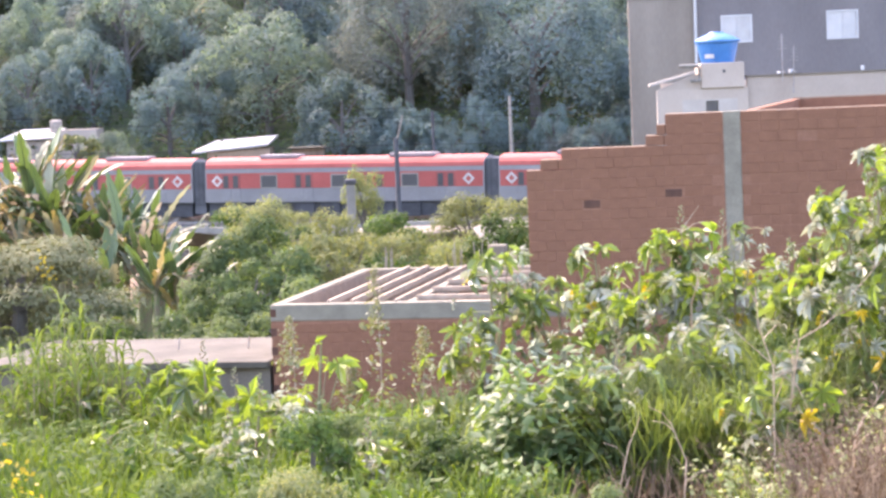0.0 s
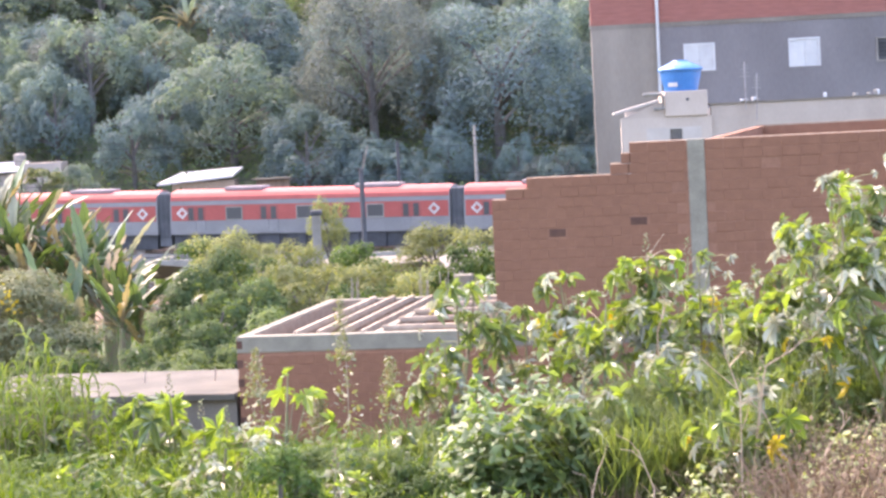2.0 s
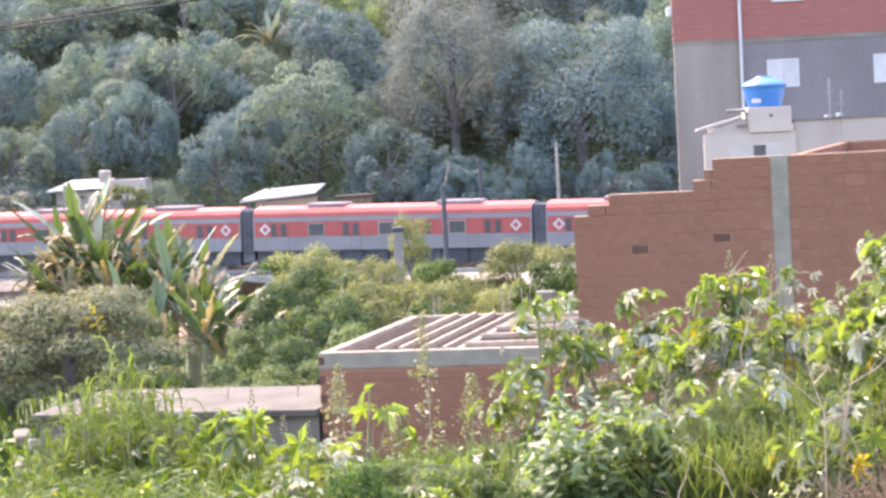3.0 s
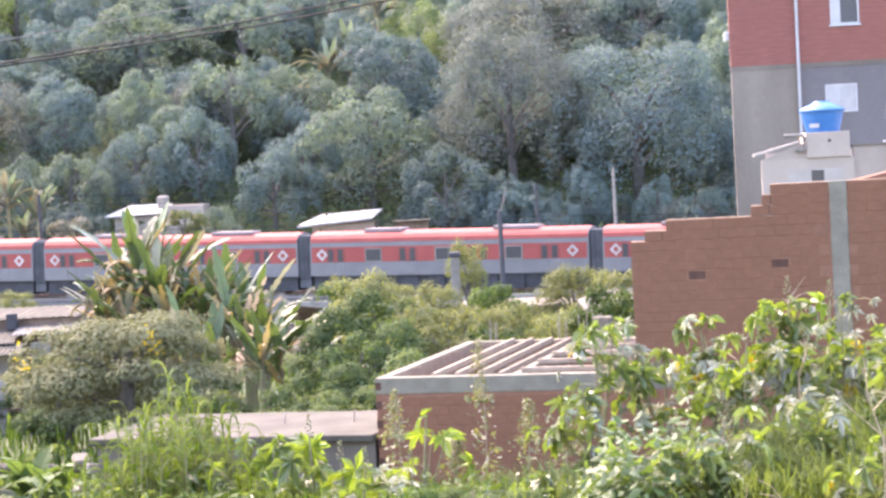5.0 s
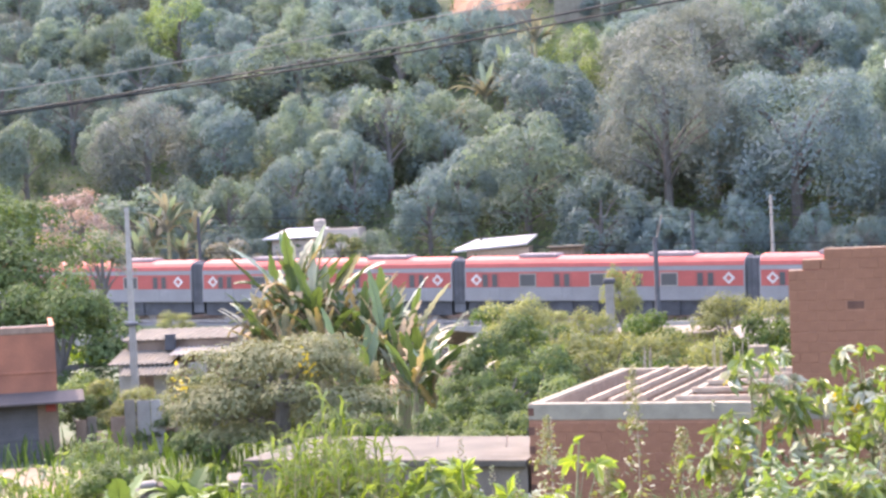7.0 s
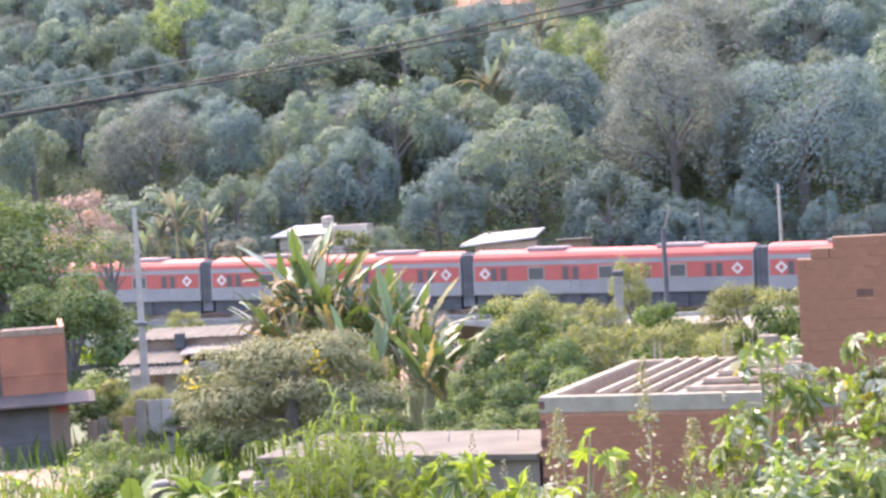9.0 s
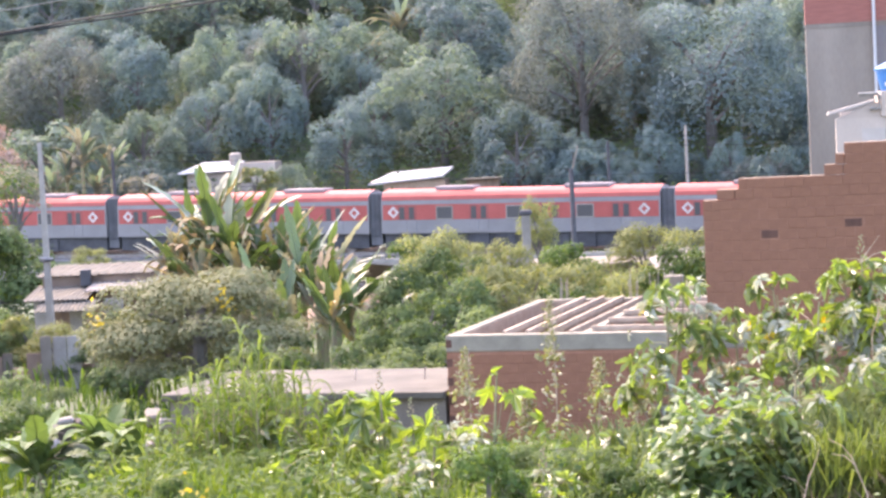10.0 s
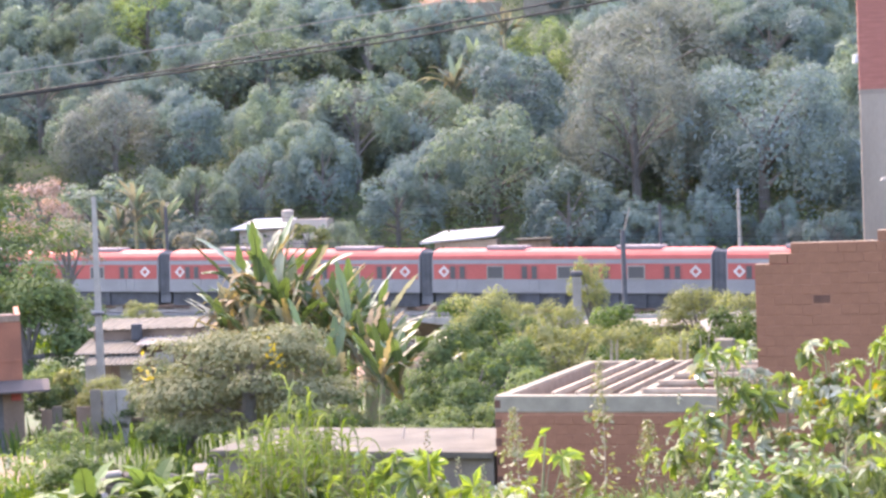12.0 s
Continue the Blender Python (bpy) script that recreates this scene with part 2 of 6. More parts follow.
# ---- mesh tools ----
class Shape:
    """Collects vertices and faces of one mesh."""

    def __init__(self):
        self.v, self.f = [], []

    def add(self, verts, faces, m=None):
        n = len(self.v)
        self.v += [tuple(m @ Vector(p)) for p in verts] if m else [tuple(p) for p in verts]
        self.f += [tuple(i + n for i in f) for f in faces]
        return self

    def box(self, x0, x1, y0, y1, z0, z1, m=None, bevel=0.0):
        b = min(bevel, (x1 - x0) / 3, (y1 - y0) / 3, (z1 - z0) / 3)
        if b <= 0:
            vs = [(x, y, z) for z in (z0, z1) for y in (y0, y1) for x in (x0, x1)]
            return self.add(vs, [(0, 2, 3, 1), (4, 5, 7, 6), (0, 1, 5, 4), (2, 6, 7, 3), (0, 4, 6, 2), (1, 3, 7, 5)], m)
        rings = []
        for z, k in ((z0, b), (z0 + b, 0), (z1 - b, 0), (z1, b)):
            rings.append([(x0 + k + b * (k == 0), y0 + k, z), (x1 - k - b * (k == 0), y0 + k, z), (x1 - k, y0 + k + b, z), (x1 - k, y1 - k - b, z),
                          (x1 - k - b * (k == 0), y1 - k, z), (x0 + k + b * (k == 0), y1 - k, z), (x0 + k, y1 - k - b, z), (x0 + k, y0 + k + b, z)])
        return self.loft(rings, m)

    def loft(self, rings, m=None, caps=True):
        n = len(rings[0])
        fs = [(r * n + i, r * n + (i + 1) % n, (r + 1) * n + (i + 1) % n, (r + 1) * n + i) for r in range(len(rings) - 1) for i in range(n)]
        if caps:
            fs += [tuple(range(n))[::-1], tuple((len(rings) - 1) * n + i for i in range(n))]
        return self.add([p for r in rings for p in r], fs, m)

    def tube(self, path, radii, sides=6):
        rings = []
        for i, p in enumerate(path):
            p = Vector(p)
            d = Vector(path[min(i + 1, len(path) - 1)]) - Vector(path[max(i - 1, 0)])
            d = d.normalized() if d.length > 1e-6 else Vector((0, 0, 1))
            a = d.orthogonal().normalized() if abs(d.z) < 0.9 else d.cross(Vector((0, 1, 0))).normalized()
            b = d.cross(a)
            r = radii[i] if isinstance(radii, (list, tuple)) else radii
            rings.append([tuple(p + r * (math.cos(k * 2 * math.pi / sides) * a + math.sin(k * 2 * math.pi / sides) * b)) for k in range(sides)])
        return self.loft(rings)

    def mesh(self, name, mat, smooth=False):
        me = bpy.data.meshes.new(name)
        me.from_pydata(self.v, [], self.f)
        me.materials.append(mat)
        if smooth:
            me.shade_smooth()
        me.update()
        return me


def thing(name, m=None, label="", category="", group="", kind=""):
    ob = new(name)
    if m is not None:
        ob.matrix_world = m
    return tagged(ob, label, category, group, kind)


def part(name, shape, mat, parent=None, label="", smooth=False, m=None):
    """Links a shape as one mesh object under a thing or a part."""
    ob = new(name, shape.mesh(name, mat, smooth) if isinstance(shape, Shape) else shape)
    ob.parent = parent
    if m is not None:
        ob.matrix_basis = m
    return tagged(ob, label)


def arrays(name, verts, faces, mat):
    """A mesh from numpy arrays; faces all of one size."""
    me = bpy.data.meshes.new(name)
    nv, nf, k = len(verts), len(faces), faces.shape[1]
    me.vertices.add(nv)
    me.vertices.foreach_set("co", verts.astype(np.float32).ravel())
    me.loops.add(nf * k)
    me.loops.foreach_set("vertex_index", faces.astype(np.int32).ravel())
    me.polygons.add(nf)
    me.polygons.foreach_set("loop_start", np.arange(0, nf * k, k, dtype=np.int32))
    me.materials.append(mat)
    me.update(calc_edges=True)
    return me


def leaves(rng, centres, normals, size, aspect=0.55, droop=0.25, stray=0.45):
    """Pointed folded leaves, one at each centre, facing about along its normal: vertices and triangles."""
    n = len(centres)
    nn = normals + rng.normal(0, stray, (n, 3))
    nn /= np.linalg.norm(nn, axis=1, keepdims=True) + 1e-9
    t = np.cross(nn, rng.normal(0, 1, (n, 3)))
    t[:, 2] -= droop
    t -= nn * (t * nn).sum(1, keepdims=True)
    t /= np.linalg.norm(t, axis=1, keepdims=True) + 1e-9
    b = np.cross(nn, t)
    s = (size * rng.uniform(0.6, 1.35, n))[:, None]
    v = np.stack([centres - t * s * 0.5, centres + b * s * aspect * 0.5 - nn * s * 0.12, centres + t * s * 0.5 - nn * s * 0.1, centres - b * s * aspect * 0.5 - nn * s * 0.12], 1).reshape(-1, 3)
    i = np.arange(n)[:, None] * 4
    f = np.concatenate([i + np.array([0, 1, 2]), i + np.array([0, 2, 3])], 1).reshape(-1, 3)
    return v, f


def smooth(a, b, x):
    t = np.clip((x - a) / (b - a), 0, 1)
    return t * t * (3 - 2 * t)


# ---- ground ----
def rail_y(x):
    return 140.0 - (x + 18.5) * 0.2704


def rail_z(x):
    return 1.55 - 0.0195 * (x + 18.5)


def height(x, y):
    """The land: a bank under the camera, the valley with the railway, and the hill behind."""
    x, y = np.asarray(x, float), np.asarray(y, float)
    near = np.interp(y, [-400, -40, 0, 8, 14, 24, 31, 45, 60, 100], [60, 12, 8.2, 6.9, 5.75, 5.35, 4.3, 3.3, 2.7, 1.8])
    low = np.interp(y, [-400, -40, 0, 14, 30, 45, 60, 100], [55, 9, 6.0, 4.4, 3.5, 2.9, 2.6, 1.8])
    k = smooth(-12, -6.5, x)
    z = near * k + low * (1 - k) + 0.5 * smooth(2, 6, x) * smooth(34, 26, y)
    bed = np.clip(rail_z(x), -1.0, 4.5)
    track = smooth(96, 118, y)
    z = z * (1 - track) + (bed - 0.75 + 0.4 * smooth(10, 2, np.abs(y - rail_y(x)))) * track
    hill = np.interp(y, [150, 158, 166, 180, 220, 260, 320, 420, 3000], [0, 0.8, 2.6, 7.5, 24, 42, 64, 82, 84])
    return z + hill


def sheet(name, xs, ys, mat, lift=0.0, rough=0.0, seed=3):
    X, Y = np.meshgrid(xs, ys)
    Z = height(X, Y) + lift
    if rough:
        Z = Z + np.random.default_rng(seed).normal(0, rough, Z.shape)
    nx, ny = len(xs), len(ys)
    v = np.stack([X, Y, Z], -1).reshape(-1, 3)
    i, j = np.meshgrid(np.arange(nx - 1), np.arange(ny - 1))
    a = (j * nx + i).ravel()
    return arrays(name, v, np.stack([a, a + 1, a + nx + 1, a + nx], 1), mat)


xs = np.concatenate([[-3000, -1200, -500, -250, -160], np.arange(-120, 61, 3.0), [80, 120, 200, 400, 1200, 3000]])
ys = np.concatenate([[-1500, -400, -100, -40, -15, 0], np.arange(4, 60, 2.0), np.arange(60, 330, 4.0), [360, 420, 600, 1200, 3000]])
tagged(new("ground", sheet("ground", xs, ys, SOIL, rough=0.06)), "grassy earth slope falling to the railway and rising to a wooded hill", "ground", kind="structure")

dirt = Shape()
ring = [(-30, 54.5), (-24, 54.3), (-18.5, 55.0), (-15.8, 51.0), (-15.2, 47.5), (-17.5, 45.0), (-24, 44.5), (-30, 44.0)]
dirt.add([(x, y, float(height(x, y)) + 0.12) for x, y in ring] + [(-22, 49, float(height(-22, 49)) + 0.14)], [(i, (i + 1) % 8, 8) for i in range(8)])
tagged(part("road", dirt, DIRT), "pale dirt road in front of the brick shop", "road", kind="structure")

# ---- railway ----
ANG = math.degrees(math.atan2(-0.2704, 1.0))
GRADE = math.degrees(math.atan(0.0195 * math.cos(radians(ANG))))


def on_rail(x, lift=0.0):
    return pose(x, rail_y(x), rail_z(x) + lift, 0, GRADE, ANG)


bed = Shape()
for off in (0.0, 4.4):
    base = [(-2.0, 0.0), (-1.4, 0.35), (1.4, 0.35), (2.0, 0.0)]
    bed.loft([[(s, off + a, b - 0.62) for a, b in base] for s in np.linspace(-90, 70, 41)])
tagged(part("track_bed", bed, BALLAST, m=on_rail(-18.5)), "grey stone ballast bed under the rails", "ballast", kind="structure")
rails = thing("railway_track", on_rail(-18.5), "pair of steel rails lying on ballast", "track", kind="structure")
for off in (0.0, 4.4):
    for g in (-0.8, 0.8):
        r = Shape().box(-90, 70, off + g - 0.035, off + g + 0.035, -0.17, 0.0)
        r.box(-90, 70, off + g - 0.07, off + g + 0.07, -0.22, -0.16)
        part("rail", r, STEEL, rails)

CAR, WID = 20.1, 2.95
ZB, ZG, ZR, ZW, ZT = 1.36, 1.42, 2.32, 3.38, 4.40


def car_ring(x, k=1.0, top=1.0, low=0.0):
    """The cross-section of the body at x; k narrows it, top lowers the roof."""
    w = WID / 2 * k
    zs = [(ZB + low, w), (ZR, w), (3.62, w * 0.985), (3.95, w * 0.93), (4.18, w * 0.78), (4.33, w * 0.48), (ZT, 0.0)]
    side = [(x, -b, ZB + low + (z - ZB - low) * (top if z > 3 else 1)) for z, b in zs]
    return side + [(x, -p[1], p[2]) for p in side[-2::-1]]


def diamond(x, z, r, y, s):
    d = Shape()
    o = [(x + r, z), (x, z + r), (x - r, z), (x, z - r)]
    i = [(x + r * 0.52, z), (x, z + r * 0.52), (x - r * 0.52, z), (x, z - r * 0.52)]
    for q in range(4):
        a, b, c, e = o[q], o[(q + 1) % 4], i[(q + 1) % 4], i[q]
        pts = [(p[0], y, p[1]) for p in (a, b, c, e)] + [(p[0], y + 0.02 * s, p[1]) for p in (a, b, c, e)]
        d.add(pts, [(0, 1, 2, 3), (7, 6, 5, 4), (0, 4, 5, 1), (1, 5, 6, 2), (2, 6, 7, 3), (3, 7, 4, 0)])
    return d


def train_car(x_mid, head=False):
    car = thing("train_car", on_rail(x_mid), "red and grey passenger train carriage standing on the rails" if not head else
                "leading red and grey train carriage with a rounded red nose", "train", "carriages of the train")
    x0, x1 = -CAR / 2 - (1.6 if head else 0), CAR / 2
    body = Shape()
    if head:
        body.loft([car_ring(x0 + 2.7), car_ring(x1)])
    else:
        body.loft([car_ring(x0), car_ring(x1)])
    part("body", body, T_GREY, car)
    # red roof shell over the body
    roof = Shape()
    prof = [(3.70, WID / 2 * 0.985 + 0.02), (3.97, WID / 2 * 0.94 + 0.02), (4.20, WID / 2 * 0.79 + 0.02), (4.36, WID / 2 * 0.49), (ZT + 0.04, 0.0)]
    full = [(-b, z) for z, b in prof] + [(b, z) for z, b in prof[-2::-1]]
    roof.loft([[(x, a, z) for a, z in full] for x in (x0 + (2.5 if head else 0.05), x1 - 0.05)])
    part("roof", roof, T_RED, car)
    for s in (-1, 1):
        y = s * (WID / 2 + 0.012)
        band = Shape()
        band.box(x0 + (2.7 if head else 0.12), x1 - 0.12, min(y, y - s * 0.03), max(y, y - s * 0.03), ZR, ZW)
        part("red_band", band, T_RED, car)
        for f in (0.095, 0.36, 0.615, 0.865):
            cx = (-CAR / 2 + f * CAR) if not (head and f < 0.1) else -CAR / 2 + 0.16 * CAR
            d = Shape()
            yy = s * (WID / 2 + 0.03)
            for e in (-1, 1):
                d.box(cx + e * 0.36 - 0.34, cx + e * 0.36 + 0.34, min(yy, yy - s * 0.04), max(yy, yy - s * 0.04), ZR, 3.35, bevel=0.015)
            door = part("door", d, T_DOOR, car)
            low_ = Shape()
            for e in (-1, 1):
                low_.box(cx + e * 0.36 - 0.34, cx + e * 0.36 + 0.34, min(yy, yy - s * 0.04), max(yy, yy - s * 0.04), ZG + 0.05, ZR - 0.004, bevel=0.015)
            part("lower_panel", low_, T_GREY, door, "grey lower door panel")
            for e in (-1, 1):
                w = Shape().box(cx + e * 0.36 - 0.19, cx + e * 0.36 + 0.19, min(yy, yy + s * 0.012), max(yy, yy + s * 0.012), 2.36, 3.22, bevel=0.005)
                part("door_window", w, GLASS, door)
        for f in (0.235, 0.49, 0.74):
            cx = -CAR / 2 + f * CAR
            yy = s * (WID / 2 + 0.016)
            fr = Shape()
            for a0, a1, c0, c1 in ((-0.62, 0.62, 3.18, 3.26), (-0.62, 0.62, 2.32, 2.40), (-0.62, -0.54, 2.40, 3.18), (0.54, 0.62, 2.40, 3.18)):
                fr.box(cx + a0, cx + a1, min(yy, yy + s * 0.03), max(yy, yy + s * 0.03), c0, c1)
            win = part("window", fr, POSTC, car)
            part("pane", Shape().box(cx - 0.54, cx + 0.54, min(yy, yy + s * 0.01), max(yy, yy + s * 0.01), 2.40, 3.18), GLASS, win)
        for f in (0.045, 0.945):
            if head and f < 0.1:
                continue
            part("emblem", diamond(-CAR / 2 + f * CAR, 2.85, 0.42, s * (WID / 2 + 0.014), s), WHITE_SHEET, car, "plain white diamond mark")
    under = Shape().box(x0 + (2.2 if head else 0.15), x1 - 0.15, -1.22, 1.22, 0.34, ZB)
    for a in np.arange(x0 + 4.6, x1 - 4.6, 1.9):
        under.box(a, a + 1.45, -1.36, 1.36, 0.30, ZB - 0.02, bevel=0.04)
    part("underframe", under, T_DARK, car)
    for bx in (-CAR / 2 + 2.7, CAR / 2 - 2.7):
        bg = Shape().box(bx - 1.5, bx + 1.5, -1.12, 1.12, 0.40, 0.72, bevel=0.05)
        bogie = part("bogie", bg, T_DARK, car)
        for wx in (-1.05, 1.05):
            for s in (-1, 1):
                wh = Shape()
                wh.loft([[(bx + wx + 0.42 * math.cos(q * math.pi / 9), s * 0.8 + o, 0.42 + 0.42 * math.sin(q * math.pi / 9)) for q in range(18)] for o in (-0.065, 0.065)])
                part("wheel", wh, STEEL, bogie)
    for a in ((-6.2, -3.4), (3.2, 6.4)):
        ac = Shape().box(a[0], a[1], -0.85, 0.85, ZT - 0.1, ZT + 0.2, bevel=0.06)
        part("roof_unit", ac, T_ROOFBOX, car)
    if head:
        n = Shape()
        rings = []
        for q in range(9):
            a = q / 8
            rings.append(car_ring(x0 + 2.72 - 2.9 * a, 1 - 0.38 * a ** 2.2, 1 - 0.62 * a ** 2.0, -0.62 * min(1, a * 3 + 0.3)))
        n.loft(rings)
        nose = part("nose", n, T_RED, car, smooth=True)
        ws = Shape()
        ws.loft([[(x0 + 1.55, -1.0, 3.78), (x0 + 1.55, 1.0, 3.78), (x0 + 1.50, 1.0, 3.82), (x0 + 1.50, -1.0, 3.82)],
                 [(x0 + 0.35, -0.9, 2.75), (x0 + 0.35, 0.9, 2.75), (x0 + 0.25, 0.9, 2.78), (x0 + 0.25, -0.9, 2.78)]])
        part("windscreen", ws, GLASS, nose)
        sw = Shape().box(x0 + 1.9, x0 + 2.6, -WID / 2 - 0.02, -WID / 2 + 0.03, 2.5, 3.3, bevel=0.01)
        part("cab_window", sw, GLASS, nose)
        part("emblem", diamond(x0 + 0.95, 2.2, 0.38, -WID / 2 * 0.93, -1), WHITE_SHEET, nose, "plain white diamond mark")
        part("coupler", Shape().box(x0 - 0.55, x0 + 0.2, -0.18, 0.18, 0.75, 1.0, bevel=0.04), T_DARK, car)
    return car


def bellows(x):
    g = thing("gangway_bellows", on_rail(x), "dark ribbed rubber gangway between two carriages", "gangway", "gangways of the train")
    part("core", Shape().box(-0.42, 0.42, -1.25, 1.25, 0.55, 4.15), T_BELLOWS, g)
    for q in range(6):
        a = -0.42 + q * 0.15
        part("fold", Shape().box(a, a + 0.09, -1.32, 1.32, 1.15, 4.22, bevel=0.03), T_BELLOWS, g)
    return g


T_ROOFBOX = surface("train_roof_box", (0.20, 0.16, 0.15), (0.15, 0.12, 0.115), 0.8, 0.8, 15, 0.05, spread=0.03)
T_DOOR = surface("train_door", (0.255, 0.070, 0.058), (0.22, 0.060, 0.050), 0.45, 0.8, 15, 0.05, spread=0.03)
STEP = 21.06 * math.cos(radians(ANG))
for i in range(-1, 4):
    train_car(-17.0 - STEP * 0.5 + STEP * i, head=(i == -1))
    bellows(-17.0 + STEP * i)


def catenary_pole(x, y, z0, z1, mat, slant):
    p = thing("catenary_pole", pose(x, y, z0), "slim grey overhead-line pole beside the track", "pole", "poles of the railway")
    h = z1 - z0
    sh = Shape()
    sh.tube([(0, 0, 0), (0, 0, h * 0.8), (0.0, 0, h * 0.82)] if slant else [(0, 0, 0), (0, 0, h)], [0.17, 0.15, 0.15] if slant else [0.14, 0.11], 8)
    part("pole", sh, mat, p)
    if slant:
        part("bracket", Shape().tube([(0.05, 0, h * 0.78), (0.5, 0, h)], [0.06, 0.05], 6), POSTC, p)
    part("insulator_arm", Shape().tube([(0, 0, h * 0.86), (0.35, -0.5, h * 0.87)], 0.02, 5), T_DARK, p)
    return p


catenary_pole(-3.2, 128.5, 0.3, 8.5, T_DARK, True)
catenary_pole(5.0, 150.0, 0.8, 9.35, POSTC, False)
catenary_pole(-39.5, 152.0, 1.2, 9.6, T_DARK, False)
catenary_pole(-0.9, 154.0, 0.8, 8.4, T_DARK, False)
for dz, dy in ((6.7, 11.5), (7.4, 11.6), (4.95, 1.2)):
    w = Shape().tube([(x, rail_y(x) + dy + 0.0, rail_z(x) + dz + 0.15 * math.cos(x * 0.12)) for x in range(-80, 50, 6)], 0.022, 4)
    tagged(part("overhead_wire", w, WIRE), "thin overhead wire above the railway", "wire", "wires of the railway")

# low wall and kerb along the foot of the line
wl = Shape()
for q in range(30):
    wl.box(q * 2.0, q * 2.0 + 1.97, -0.08, 0.08, 0.0, 0.75, bevel=0.02)
    wl.box(q * 2.0 - 0.09, q * 2.0 + 0.06, -0.12, 0.12, 0.0, 0.9)
tagged(part("track_wall", wl, POSTC, m=pose(-48, 126.5, 1.55, 0, 0, ANG * 0.75)), "low grey concrete panel wall along the railway", "wall", kind="structure")

# ---- brick building under construction ----
BM = pose(-3.06, 33.0, 0, 0, 0, -12)
site = thing("brick_building", BM, "unfinished clay-block house with a grey ring beam and open joists", "building")
TOP, BEAM = 6.53, 6.25
RB = 6.65


# mortar cores, set back behind the blocks
for c in ((0.008, 12.5, 0.006, 0.15, BEAM), (0.008, 0.15, 0.15, 6.14, BEAM), (0.008, 12.5, 6.15, 6.29, BEAM), (12.35, 12.49, 0.15, 6.14, 9.3), (4.36, 4.50, 0.15, 6.14, BEAM)):
    part("mortar_core", Shape().box(*c[:4], 3.6, c[4]), MORTAR, site)
for c in ((0, 4.43, 0, 0.22, BEAM, TOP), (0, 0.2, 0.225, 6.095, BEAM, TOP), (0, 4.43, 6.1, 6.32, BEAM, TOP), (4.44, 12.5, -0.004, 0.2, BEAM - 0.01, RB), (4.26, 4.43, 0.225, 6.095, BEAM, TOP), (2.26, 2.40, 0.225, 6.095, BEAM, TOP - 0.02)):
    part("ring_beam", Shape().box(*c, bevel=0.012), CONCRETE, site, "raw grey concrete ring beam")
part("inner_face", Shape().box(0.203, 0.22, 0.23, 6.09, 4.6, TOP - 0.03), LEDGE, site, "pinkish inner face of the side wall")
part("inner_face", Shape().box(0.22, 2.25, 6.08, 6.097, 4.6, TOP - 0.03), LEDGE, site)
floor_slab = Shape().box(4.46, 12.4, 0.2, 6.2, BEAM + 0.1, RB - 0.02)
part("upper_floor", floor_slab, SLAB, site)
rngj = random.Random(5)
for u in (0.98, 1.38, 1.76, 2.12):
    j = Shape().box(u - 0.028, u + 0.028, 0.16, 6.2, TOP - 0.06, TOP + 0.045, bevel=0.01)
    part("joist", j, TIMBER, site, "pale lattice joist", m=pose(0, 0, rngj.uniform(-0.01, 0.01), 0, 0, rngj.uniform(-0.3, 0.3)))
for v in (0.8, 2.1, 3.4, 4.6, 5.6):
    j = Shape().box(2.34, 4.32, v - 0.035, v + 0.035, TOP - 0.05, TOP + 0.04, bevel=0.01)
    part("joist", j, TIMBER, site)
for u in (0.5, 1.9, 2.3, 2.6, 3.0):
    for a in (0, 0.12):
        for b in (0, 0.12):
            part("starter_bar", Shape().tube([(u + a, 6.15 + b, TOP), (u + a + rngj.uniform(-0.03, 0.03), 6.15 + b, TOP + rngj.uniform(0.3, 0.5))], 0.008, 4), STEEL, site, "rusty starter bar")
    
col = Shape()
col.box(7.64, 7.91, -0.012, 0.16, RB, 9.47, bevel=0.01)
part("column", col, CONCRETE, site, "grey concrete column")
cb = Shape().box(2.6, 2.95, 6.0, 6.3, TOP, TOP + 0.42, bevel=0.02)
part("block_stub", cb, CONCRETE, site)
for c in ((4.46, 12.5, RB, 8.62), (5.05, 12.5, 8.62, 8.95), (6.74, 12.5, 8.95, 9.445)):
    part("mortar_core", Shape().box(c[0], c[1], 0.006, 0.13, c[2], c[3]), MORTAR, site)
side = Shape()
side.add([(7.95, 0.14, RB), (8.09, 0.14, RB), (8.72, 4.0, RB), (8.58, 4.0, RB), (7.95, 0.14, 9.46), (8.09, 0.14, 9.46), (8.72, 4.0, 9.57), (8.58, 4.0, 9.57)],
         [(0, 3, 2, 1), (4, 5, 6, 7), (0, 1, 5, 4), (1, 2, 6, 5), (2, 3, 7, 6), (3, 0, 4, 7)])
part("side_wall", side, BRICK, site)
part("rear_wall", Shape().box(8.58, 12.4, 4.0, 4.14, RB, 9.57), BRICK, site)


def block_mesh(w, name, h=0.157, d=0.14):
    return Shape().box(0, w, 0, d, 0, h, bevel=0.006).mesh(name, BRICK)


BL = {w: block_mesh(w, "brick") for w in (0.29, 0.14)}
COURSE, PITCH = 0.1653, 0.30


STEPS = ((4.45, 8.634), (4.68, 8.799), (5.03, 8.964), (6.40, 9.130), (6.58, 9.295), (6.72, 9.460))


def start_of(z):
    """Where a course that ends at height z begins, at the stepped left end."""
    for u, top in STEPS:
        if z <= top + 0.01:
            return u
    return None


rb = random.Random(11)
HOLES = ((5.50, 8.06), (6.82, 8.20), (8.95, 9.0), (9.9, 8.6))
spare = Shape()


